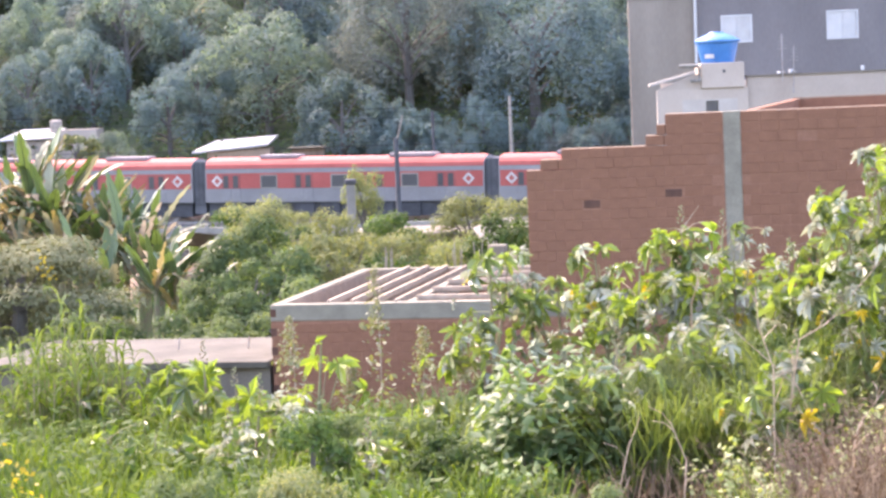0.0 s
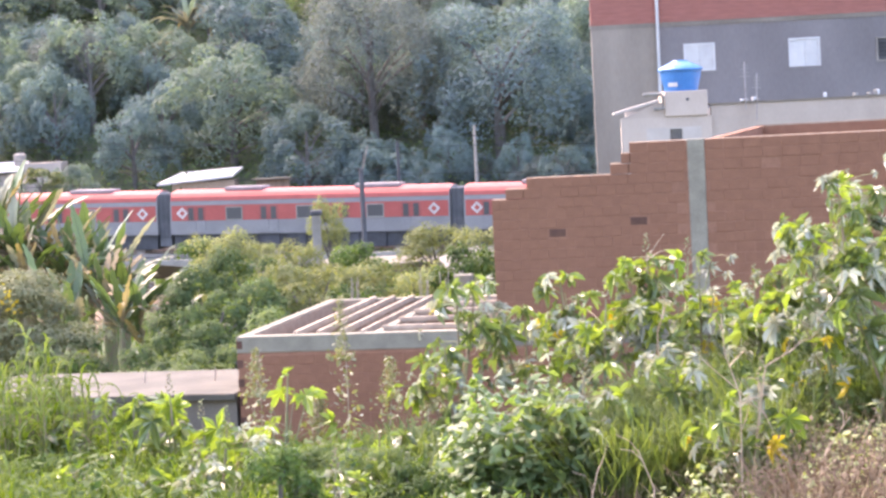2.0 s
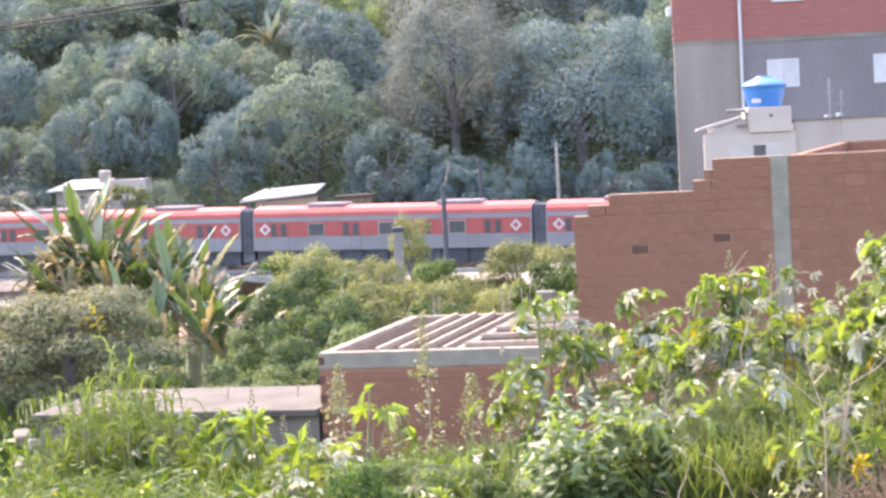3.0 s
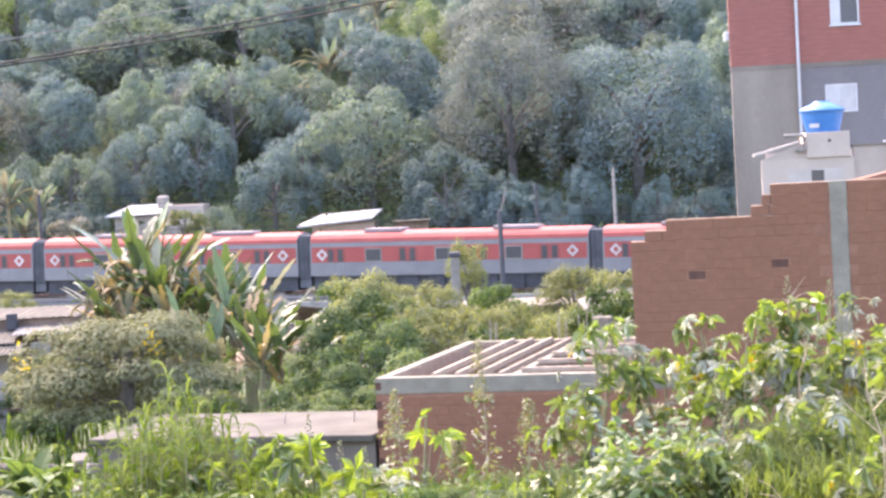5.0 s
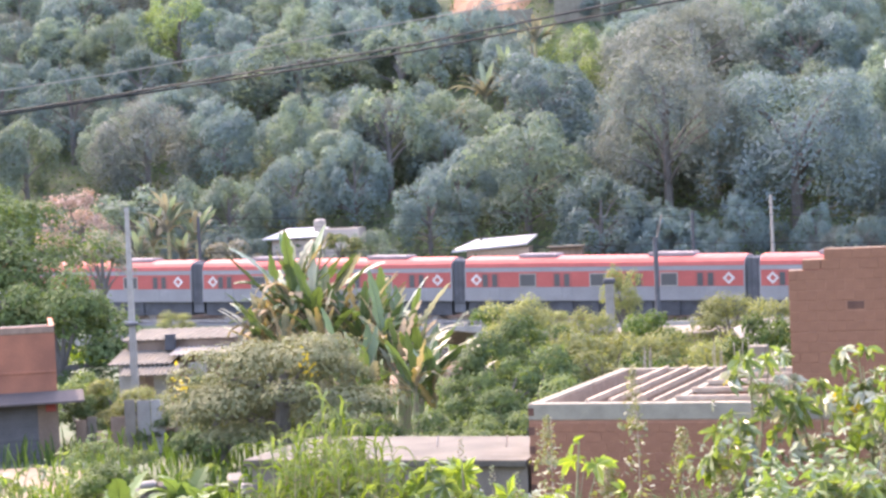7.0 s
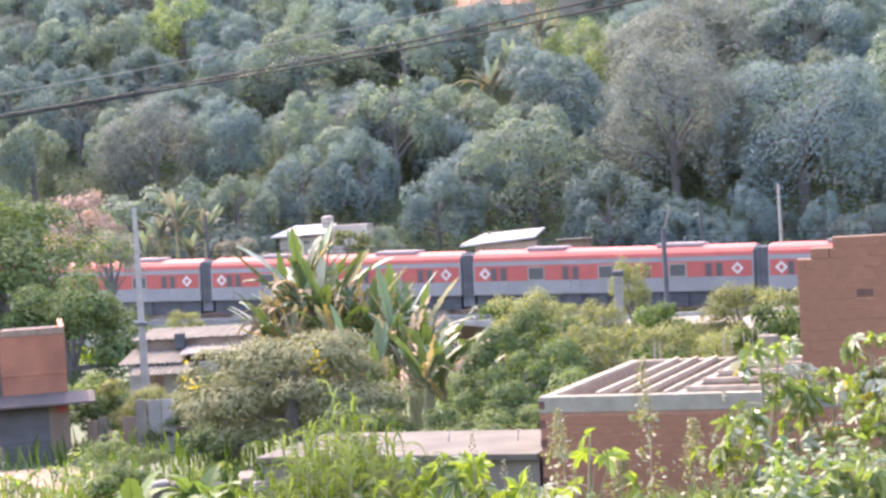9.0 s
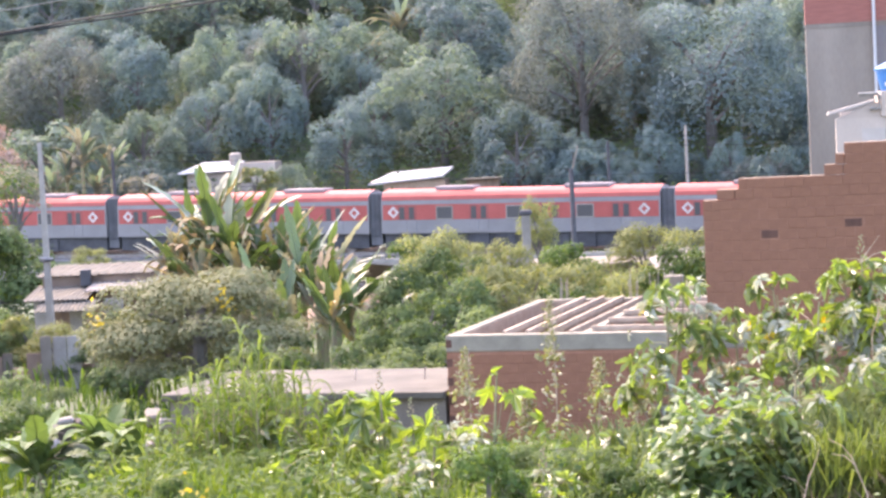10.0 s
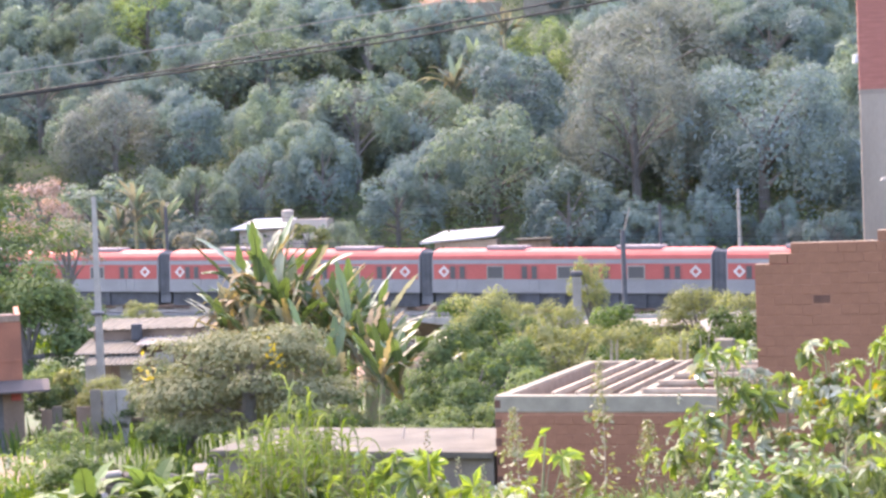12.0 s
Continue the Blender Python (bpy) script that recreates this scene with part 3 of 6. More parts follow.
def lay(u, z, w, parts):
    m = pose(u, rb.uniform(-0.004, 0.004), z, 0, 0, rb.uniform(-0.25, 0.25))
    if parts:
        b = new("brick", BL[w])
        b.parent = site
        b.matrix_basis = m
    else:
        spare.box(0, w, 0, 0.14, 0, 0.157, m, bevel=0.006)


def course(u0, u1, z, k, parts_to):
    u = u0
    if k % 2:
        lay(u, z, 0.14, True)
        u += 0.15
    while u < u1 - 0.1:
        w = 0.29 if u + 0.29 <= u1 + 0.01 else 0.14
        if not any(abs(u + 0.14 - a) < 0.16 and abs(z + 0.07 - b) < 0.085 for a, b in HOLES):
            if not (7.50 < u + w / 2 < 8.0 and z > RB):
                lay(u, z, w, u < parts_to)
        u += w + 0.01


for k in range(17):
    z = RB + 0.004 + k * COURSE
    course(start_of(z + 0.157), 12.4, z, k, 8.2)
k, z = 0, 3.90
while z < BEAM - 0.14:
    course(0.0 if k % 2 else 0.06, 12.4, z, k, 3.5)
    z += COURSE
    k += 1
part("block_fill", spare, BRICK, site)["kind"] = "stuff"

# pale mortar strips with sunlight in their colour on the tops, and broken blocks
for a, b, zt in ((4.46, 4.67, 8.618), (4.69, 5.02, 8.783), (5.04, 6.39, 8.948), (6.41, 6.57, 9.114), (6.59, 6.71, 9.279), (6.73, 7.63, 9.444), (7.92, 12.45, 9.444)):
    part("mortar_ledge", Shape().box(a, b, 0.01, 0.13, zt - 0.003, zt + 0.024, bevel=0.008), LEDGE, site)
part("mortar_ledge", Shape().box(8.60, 12.38, 4.01, 4.13, 9.57, 9.595), LEDGE, site)
# dark boxes fill the holes and gaps; the shade is in their colour
for a, b in HOLES[:2]:
    part("broken_recess", Shape().box(a - 0.145, a + 0.145, 0.002, 0.05, b - 0.075, b + 0.075, bevel=0.03), HOLE_SHADE, site, "dark patch painted for the shade in a broken block")
for q in range(6):
    part("toothing_recess", Shape().box(-0.002, 0.10, -0.003, 0.05, 4.72 + q * 0.321, 4.85 + q * 0.321), HOLE_SHADE, site, "dark patch painted for the shade in a toothing gap")

# low flat-roofed annexe beside it
annexe = thing("annexe", BM, "low concrete annexe with a flat sunlit slab roof", "outbuilding")
part("roof_slab", Shape().box(-5.25, -0.04, -0.15, 3.08, 5.48, 5.60, bevel=0.015), SLAB, annexe, "pale concrete slab roof")
for c in ((-5.15, -0.06, 0.0, 0.14), (-5.15, -5.0, 0.145, 2.895), (-5.15, -0.06, 2.9, 3.04)):
    part("wall", Shape().box(*c, 3.4, 5.48), DARKWALL, annexe)
for u in (-4.3, -2.2, -0.9):
    part("starter_bar", Shape().tube([(u, 1.5, 5.6), (u + 0.03, 1.5, 5.6 + 0.22)], 0.012, 4), STEEL, annexe)

# ---- tall house behind ----
house = thing("tall_house", pose(0, 70, 0), "three-storey house, grey render below and bare red blocks above", "house")
X0, X1, ZM, ZH = 6.62, 24.0, 12.95, 19.5


def pierced(sh, x0, x1, z0, z1, y0, y1, holes):
    """One solid wall in the xz plane with rectangular openings (x0, x1, z0, z1) through it."""
    cx = sorted({x0, x1, *[h[0] for h in holes], *[h[1] for h in holes]})
    cz = sorted({z0, z1, *[h[2] for h in holes], *[h[3] for h in holes]})
    nx, nz = len(cx), len(cz)

    def solid(i, j):
        if not (0 <= i < nx - 1 and 0 <= j < nz - 1):
            return False
        mx, mz = (cx[i] + cx[i + 1]) / 2, (cz[j] + cz[j + 1]) / 2
        return not any(h[0] < mx < h[1] and h[2] < mz < h[3] for h in holes)

    def at(i, j, k):
        return (j * nx + i) * 2 + k

    vs = [(cx[i], (y0, y1)[k], cz[j]) for j in range(nz) for i in range(nx) for k in (0, 1)]
    fs = []
    for j in range(nz - 1):
        for i in range(nx - 1):
            if not solid(i, j):
                continue
            fs += [(at(i, j, 0), at(i + 1, j, 0), at(i + 1, j + 1, 0), at(i, j + 1, 0)), (at(i, j + 1, 1), at(i + 1, j + 1, 1), at(i + 1, j, 1), at(i, j, 1))]
            if not solid(i - 1, j):
                fs.append((at(i, j, 1), at(i, j, 0), at(i, j + 1, 0), at(i, j + 1, 1)))
            if not solid(i + 1, j):
                fs.append((at(i + 1, j, 0), at(i + 1, j, 1), at(i + 1, j + 1, 1), at(i + 1, j + 1, 0)))
            if not solid(i, j - 1):
                fs.append((at(i, j, 1), at(i + 1, j, 1), at(i + 1, j, 0), at(i, j, 0)))
            if not solid(i, j + 1):
                fs.append((at(i, j + 1, 0), at(i + 1, j + 1, 0), at(i + 1, j + 1, 1), at(i, j + 1, 1)))
    return sh.add(vs, fs)


def slanted(x0, y0, x1, y1, w, z0, z1):
    """A wall standing on the line from (x0, y0) to (x1, y1)."""
    return Shape().add([(x0, y0, z0), (x0 + w, y0, z0), (x1 + w, y1, z0), (x1, y1, z0), (x0, y0, z1), (x0 + w, y0, z1), (x1 + w, y1, z1), (x1, y1, z1)],
                       [(0, 3, 2, 1), (4, 5, 6, 7), (0, 1, 5, 4), (1, 2, 6, 5), (2, 3, 7, 6), (3, 0, 4, 7)])


W1, W2 = (9.86, 10.97, 11.20, 12.18), (13.58, 14.70, 11.18, 12.19)
W5 = (16.75, 17.55, 11.28, 12.02)
W3, W4 = (10.15, 11.15, 14.25, 15.30), (14.2, 15.3, 14.25, 15.3)
part("rendered_wall", Shape().box(X0, 8.95, 0, 0.2, 2.2, ZM), RENDER, house)
part("painted_wall", pierced(Shape(), 8.95, X1, 2.2, ZM, 0.004, 0.2, [W1, W2, W5]), LILAC, house)
part("block_wall", pierced(Shape(), X0, X1, ZM, ZH, 0.0, 0.2, [W3, W4]), BRICK_FAR, house, "bare red clay-block storey")
part("side_wall", slanted(X0, 0.2, X0 + 1.1, 8.8, 0.2, 2.2, ZH), RENDER, house)
part("side_wall", Shape().box(X1 - 0.2, X1, 0.2, 8.8, 2.2, ZH), RENDER, house)
part("rear_wall", Shape().box(X0 + 1.1, X1, 8.8, 9.0, 2.2, ZH), RENDER, house)
part("slab_edge", Shape().box(X0 - 0.02, X1, -0.015, 0.1, ZM - 0.14, ZM + 0.02), RENDER, house)
part("roof", Shape().box(X0 - 0.2, X1 + 0.2, -0.3, 9.2, ZH, ZH + 0.15), CONCRETE, house)
courses = Shape()
for n in range(38):
    zc = ZM + 0.04 + n * 0.17
    segs = ((X0, W3[0]), (W3[1], W4[0]), (W4[1], X1)) if 14.1 < zc < 15.3 else ((X0, X1),)
    for a, b in segs:
        courses.box(a, b, -0.012, 0.001, zc, zc + 0.15)
part("block_course", courses, BRICK_FAR, house)["kind"] = "stuff"


def shutter_window(parent, w, closed=True):
    x0, x1, z0, z1 = w
    fr = Shape()
    t = 0.06
    for a0, a1, c0, c1 in ((x0, x1, z1 - t, z1), (x0, x1, z0, z0 + t), (x0, x0 + t, z0 + t, z1 - t), (x1 - t, x1, z0 + t, z1 - t)):
        fr.box(a0, a1, -0.02, 0.1, c0, c1)
    win = part("window", fr, WHITE, parent)
    if closed:
        m = (x0 + x1) / 2
        for a, b in ((x0 + t, m - 0.003), (m + 0.003, x1 - t)):
            leaf = Shape().box(a, b, 0.02, 0.06, z0 + t, z1 - t, bevel=0.008)
            for q in range(7):
                zz = z0 + t + 0.06 + q * 0.12
                leaf.box(a + 0.05, b - 0.05, 0.005, 0.02, zz, zz + 0.07)
            part("shutter_leaf", leaf, WHITE, win, "closed white shutter leaf")
    else:
        part("pane", Shape().box(x0 + t + 0.3, x1 - t, 0.06, 0.08, z0 + t, z1 - t), GLASS, win)
        part("shutter_leaf", Shape().box(x0 + t, x0 + t + 0.3, 0.0, 0.06, z0 + t, z1 - t, bevel=0.008), WHITE, win)
        part("sill", Shape().box(x0 - 0.05, x1 + 0.05, -0.08, 0.1, z0 - 0.06, z0), WHITE, win)


shutter_window(house, W1)
shutter_window(house, W2)
louvre = part("louvred_window", pierced(Shape(), W5[0] - 0.06, W5[1] + 0.06, W5[2] - 0.06, W5[3] + 0.06, -0.03, 0.003, [W5]), POSTC, house, "small dark louvred window")
for q in range(5):
    part("slat", Shape().box(W5[0], W5[1], -0.01, 0.02, W5[2] + 0.04 + q * 0.14, W5[2] + 0.12 + q * 0.14), T_DARK, louvre)
# dark panel stands in for the unlit room behind the slats
part("dark_opening", Shape().box(W5[0], W5[1], 0.12, 0.16, W5[2], W5[3]), T_DARK, louvre)
shutter_window(house, W3, False)
shutter_window(house, W4, False)
part("drain_pipe", Shape().tube([(8.95, -0.1, 8.0), (8.97, -0.1, 15.7)], 0.055, 8), WHITE, house, "white plastic drain pipe")
part("meter_box", Shape().box(6.45, 6.62, 0.05, 0.35, 13.9, 14.2, bevel=0.02), WHITE, house)

# ---- cream house with the water tank ----
cream = thing("cream_house", pose(0, 55, 0), "low cream-painted house with a sloping white roof edge", "house")
G = (7.27, 7.62, 9.06, 9.38)
part("front_wall", pierced(Shape(), 5.92, 8.45, 3.0, 9.72, 0, 0.15, [G]), CREAM, cream)
part("parapet", Shape().box(8.45, 16.0, 0.10, 0.25, 3.0, 9.99), CREAM, cream)
part("coping", Shape().box(8.4, 16.0, 0.06, 0.29, 9.99, 10.04), DARKWALL, cream)
gb = Shape()
gb.add([(5.92, 0, 9.72), (8.30, 0, 9.72), (8.30, 0, 10.12), (6.95, 0, 10.12), (5.92, 0.15, 9.72), (8.30, 0.15, 9.72), (8.30, 0.15, 10.12), (6.95, 0.15, 10.12)],
       [(0, 1, 2, 3), (7, 6, 5, 4), (0, 4, 5, 1), (1, 5, 6, 2), (2, 6, 7, 3), (3, 7, 4, 0)])
part("gable", gb, CREAM, cream)
rf = Shape()
rf.add([(5.72, -0.05, 9.84), (7.02, -0.05, 10.16), (7.02, 0.3, 10.16), (5.72, 0.3, 9.84), (5.72, -0.05, 9.90), (7.02, -0.05, 10.22), (7.02, 0.3, 10.22), (5.72, 0.3, 9.90)],
       [(0, 3, 2, 1), (4, 5, 6, 7), (0, 1, 5, 4), (1, 2, 6, 5), (2, 3, 7, 6), (3, 0, 4, 7)])
part("roof_edge", rf, PLASTER, cream, "white sheet roof edge")
part("tank_base", Shape().box(7.15, 8.35, -0.06, 1.3, 9.72, 10.42, bevel=0.015), CREAM, cream)
part("vent", Shape().box(7.75, 7.83, -0.075, -0.05, 10.14, 10.22), T_DARK, cream)
part("side_wall", slanted(5.92, 0.15, 6.70, 5.85, 0.15, 3, 9.72), CREAM, cream)
part("side_wall", Shape().box(15.85, 16, 0.25, 5.85, 3, 9.95), CREAM, cream)
part("rear_wall", Shape().box(6.7, 16, 5.86, 6, 3, 9.9), CREAM, cream)
part("flat_roof", Shape().box(6.9, 15.8, 0.3, 5.8, 9.5, 9.65), CREAM, cream)
grille = Shape()
for q in range(6):
    grille.box(G[0] + 0.02 + q * 0.06, G[0] + 0.04 + q * 0.06, -0.01, 0.02, G[2], G[3])
# solid dark panel behind the bars, in place of indoor shade
part("dark_opening", Shape().box(G[0], G[1], 0.1, 0.14, G[2], G[3]), T_DARK, cream)
part("window_grille", grille, POSTC, cream, "small dark barred opening")
part("window_surround", pierced(Shape(), 6.62, 8.15, 8.7, 9.42, -0.015, -0.002, [G]), PLASTER, cream)
part("pipe_bend", Shape().tube([(6.55, -0.12, 10.36), (7.05, -0.12, 10.36), (7.1, -0.12, 10.28), (7.1, -0.12, 9.95), (6.85, -0.12, 9.95)], 0.05, 8), POSTC, cream, "grey pipe bend")

tank = thing("water_tank", pose(7.72, 55.65, 10.42), "blue plastic water tank with a pale lid on a base", "water tank")
tk = Shape()
tk.loft([[(r * math.cos(q * math.pi / 16), r * math.sin(q * math.pi / 16), zz) for q in range(32)] for r, zz in
         ((0.46, 0), (0.47, 0.03), (0.535, 0.32), (0.545, 0.33), (0.58, 0.54), (0.61, 0.55), (0.61, 0.60))])
tb = part("tank_body", tk, TANK, tank, smooth=False)
part("label_patch", Shape().add([(-0.40, -0.365, 0.13), (-0.16, -0.482, 0.13), (-0.165, -0.50, 0.24), (-0.41, -0.38, 0.24)], [(0, 1, 2, 3)]), WHITE, tb, "pale blank sticker")
ld = Shape()
ld.loft([[(r * math.cos(q * math.pi / 16), r * math.sin(q * math.pi / 16), zz) for q in range(32)] for r, zz in ((0.635, 0.57), (0.635, 0.62), (0.52, 0.70), (0.24, 0.82), (0.20, 0.86), (0.05, 0.865))])
part("lid", ld, TANKLID, tank, "pale blue lid")
mast = thing("antenna_mast", pose(9.40, 54.9, 9.98), "thin metal antenna mast on the parapet", "antenna")
part("pole", Shape().tube([(0, 0, -0.15), (0, 0, 1.15)], 0.016, 6), STEEL, mast)
for q in range(4):
    part("element", Shape().tube([(-0.14 + q * 0.02, 0, 0.75 + q * 0.1), (0.14 - q * 0.02, 0, 0.75 + q * 0.1)], 0.007, 4), STEEL, mast)
copy_thing(mast, pose(9.68, 54.8, 9.65, 0, 2, 20))
pebbles = random.Random(4)
for q in range(9):
    x = pebbles.uniform(8.6, 13.5)
    b = Shape().box(-0.07, 0.07, -0.05, 0.05, 0, pebbles.uniform(0.06, 0.16), bevel=0.015)
    tagged(part("broken_block", b, WHITE if q % 2 else POSTC, m=pose(x, 55.17, 10.04, 0, 0, pebbles.uniform(0, 90))), "small broken block lying on the parapet", "rubble", "blocks on the parapet")

# ---- shop, pole, sheds by the road ----
shop = thing("corner_shop", pose(-20.9, 58.0, 0, 0, 0, 19.5), "two-storey orange block shop with a dark awning and shutter", "shop")
part("upper_wall", Shape().box(-0.85, 1.12, 0, 0.15, 4.62, 6.72), ORANGE, shop, "bare orange clay-block wall")
part("side_wall", Shape().box(0.97, 1.12, 0.15, 5, 2.4, 6.72), ORANGE, shop)
part("side_wall", Shape().box(-5.0, -0.86, 0.6, 0.75, 2.4, 6.68), MINT, shop, "mint painted wall")
part("recess", Shape().box(-1.7, -0.86, 0.45, 0.6, 4.6, 6.6), SHUTTER, shop)
part("pillar", Shape().box(-2.0, -1.72, -0.05, 0.25, 2.4, 6.9, bevel=0.02), MINT, shop, "pale mint pillar")
part("roof", Shape().box(-0.84, 0.95, 0.16, 5.0, 6.44, 6.5), DARKTIN, shop)
part("wall_band", Shape().box(-0.85, 1.12, -0.03, 0.0, 5.30, 5.36), ORANGE, shop)
part("coping_block", Shape().box(-0.8, 1.12, -0.02, 0.1, 6.5, 6.71, bevel=0.02), BOARD, shop)
aw = Shape()
aw.add([(-5, -0.9, 4.40), (1.9, -0.9, 4.40), (1.9, 0.0, 4.66), (-5, 0.0, 4.66), (-5, -0.9, 4.46), (1.9, -0.9, 4.46), (1.9, 0.0, 4.72), (-5, 0.0, 4.72)],
       [(0, 3, 2, 1), (4, 5, 6, 7), (0, 1, 5, 4), (1, 2, 6, 5), (2, 3, 7, 6), (3, 0, 4, 7)])
part("awning", aw, DARKTIN, shop, "dark brown sheet awning")
shutter = part("roller_shutter", Shape().box(-1.1, 0.5, 0.0, 0.1, 2.4, 4.4), SHUTTER, shop, "closed dark roller shutter")
for q in range(22):
    part("slat", Shape().box(-1.1, 0.5, -0.03 - 0.008 * (q % 2), -0.004, 2.4 + q * 0.088, 2.48 + q * 0.088), SHUTTER, shutter)
part("jamb", Shape().box(-1.45, -1.1, -0.06, 0.15, 2.4, 4.6), MINT, shop)
part("jamb", Shape().box(0.5, 1.12, -0.03, 0.14, 2.4, 4.62), BOARD, shop)
part("red_panel", Shape().box(0.75, 1.05, -0.10, -0.06, 4.1, 4.4, bevel=0.01), T_RED, shop, "small red sign with no lettering")
part("forecourt", Shape().box(-5, 2.0, -3.2, 0.0, 2.3, 2.62), DIRT, shop)

fence = thing("board_fence", pose(-19.6, 59.3, 0, 0, 0, 4), "weathered board and panel fence beside the shop", "fence")
rf_ = random.Random(9)
x = 0.0
while x < 4.6:
    w = rf_.uniform(0.22, 0.5)
    hgt = rf_.uniform(0.7, 1.75)
    part("board", Shape().box(x, x + w - 0.02, 0, 0.05, 2.4, 2.6 + hgt, bevel=0.01), rf_.choice((BOARD, BOARD, POSTC, LEDGE, DARKWALL)), fence, m=pose(0, rf_.uniform(-0.04, 0.04), 0, rf_.uniform(-2, 2), 0, 0))
    x += w
upole = thing("utility_pole", pose(-19.33, 64.9, 2.3), "tapered pale concrete utility pole", "pole")
part("shaft", Shape().loft([[(a * w, b * w * 0.8, zz) for a, b in ((-1, -1), (1, -1), (1, 1), (-1, 1))] for w, zz in ((0.135, 0), (0.12, 2), (0.062, 7.95))]), POSTC, upole)
part("clamp", Shape().box(-0.2, 0.2, -0.16, 0.16, 3.95, 4.02, bevel=0.01), T_DARK, upole)
part("crossarm", Shape().tube([(-0.25, -0.1, 4.1), (0.25, -0.1, 4.05)], 0.025, 5), STEEL, upole)

shed = thing("shed", pose(-19.6, 70.5, 0), "low shed with overlapping weathered metal roof sheets", "shed")
for x0, x1, y0, y1, z0, z1, m in ((-2.2, 2.2, 1.2, 4.2, 5.30, 5.52, SLAB), (-2.2, 0.2, -0.6, 1.6, 4.55, 4.95, TIN_OLD), (0.0, 2.4, -0.2, 1.7, 4.80, 5.05, TIN), (-1.6, 0.6, -1.3, -0.4, 4.2, 4.5, TIN_OLD)):
    cor = Shape()
    n = 26
    rows_ = []
    for y_, z_ in ((y0, z0), (y1, z1)):
        rows_.append([(x0 + (x1 - x0) * q / n, y_, z_ + 0.025 * (-1) ** q) for q in range(n + 1)])
    vs = rows_[0] + rows_[1] + [(p[0], p[1], p[2] - 0.03) for p in rows_[0] + rows_[1]]
    t = n + 1
    fs = [(q, q + 1, t + q + 1, t + q) for q in range(n)] + [(2 * t + q, 3 * t + q, 3 * t + q + 1, 2 * t + q + 1) for q in range(n)] + [(q, 2 * t + q, 2 * t + q + 1, q + 1) for q in range(n)]
    cor.add(vs, fs)
    part("roof_sheet", cor, m, shed)
sw = Shape().box(-2.0, 2.1, 1.3, 4.0, 2.3, 5.25)
part("shed_wall", sw, BOARD, shed)
for x0, w, m in ((-1.9, 0.5, POSTC), (-1.35, 0.4, BOARD), (-0.6, 0.55, POSTC), (0.1, 0.5, BOARD), (0.7, 0.7, POSTC)):
    part("wall_panel", Shape().box(x0, x0 + w, -0.3, -0.2, 2.3, 4.5, bevel=0.02), m, shed)
part("chimney_box", Shape().box(-0.45, -0.1, 0.9, 1.2, 4.9, 5.5, bevel=0.02), T_DARK, shed)

# ---- far roofs behind the line ----
far = thing("white_roof_shelter", pose(-17.6, 165, 0), "open shelter with a tilted bright white sheet roof", "shelter")
rs = Shape()
rs.add([(-3.4, -1, 5.62), (2.9, -1, 6.05), (3.4, 4, 6.62), (-1.9, 4, 6.38), (-3.4, -1, 5.80), (2.9, -1, 6.23), (3.4, 4, 6.80), (-1.9, 4, 6.56)],
       [(0, 3, 2, 1), (4, 5, 6, 7), (0, 1, 5, 4), (1, 2, 6, 5), (2, 3, 7, 6), (3, 0, 4, 7)])
part("roof_sheet", rs, WHITE_SHEET, far, "bright white roof sheet")
part("wall", Shape().box(-2.2, 3.0, -0.6, 3.5, 2.5, 5.85), LEDGE, far)
hut = thing("hillside_hut", pose(-34.2, 168, 0), "small pale hut with a flat roof and rooftop tank", "hut")
part("wall", Shape().box(-3.0, 1.2, 0, 4, 2.5, 7.2), CREAM, hut)
part("side_block", Shape().box(1.25, 4.6, 0.5, 4, 2.5, 8.0), CREAM, hut)
part("roof", Shape().add([(-3.7, -0.6, 7.25), (1.3, -0.6, 7.35), (1.3, 4.2, 8.05), (-2.4, 4.2, 8.05), (-3.7, -0.6, 7.37), (1.3, -0.6, 7.47), (1.3, 4.2, 8.17), (-2.4, 4.2, 8.17)],
     [(0, 3, 2, 1), (4, 5, 6, 7), (0, 1, 5, 4), (1, 2, 6, 5), (2, 3, 7, 6), (3, 0, 4, 7)]), WHITE_SHEET, hut)
part("rooftop_tank", Shape().tube([(0.9, 2, 7.7), (0.9, 2, 8.75), (0.9, 2, 8.9)], [0.5, 0.55, 0.3], 14), POSTC, hut)
low = thing("low_shed", pose(-11.3, 160.5, 0), "low pinkish shed among bushes behind the train", "shed")
part("wall", Shape().box(-1.2, 1.4, 0, 2, 2.5, 5.75), BOARD, low)
part("roof", Shape().box(-1.5, 1.6, -0.4, 2.4, 5.75, 5.87), SLAB, low)
# clay bank and concrete walls high on the hill
bank = Shape()
rbk = random.Random(3)
pts = {}
for i in range(13):
    for j in range(9):
        x = -30.5 + i * 0.95 + rbk.uniform(-0.4, 0.4)
        y = 234 + j * 2.0
        edge = max(abs(i - 6) / 6, abs(j - 4) / 4)
        pts[i, j] = (x, y, float(height(x, y)) + 0.6 - 1.2 * edge ** 4 + rbk.uniform(-0.25, 0.25))
idx = {k_: n for n, k_ in enumerate(pts)}
bank.add(list(pts.values()), [(idx[i, j], idx[i + 1, j], idx[i + 1, j + 1], idx[i, j + 1]) for i in range(12) for j in range(8)])
tagged(part("clay_bank", bank, CLAY), "bare orange clay bank high on the wooded hill", "earth bank", kind="structure")
wallh = Shape()
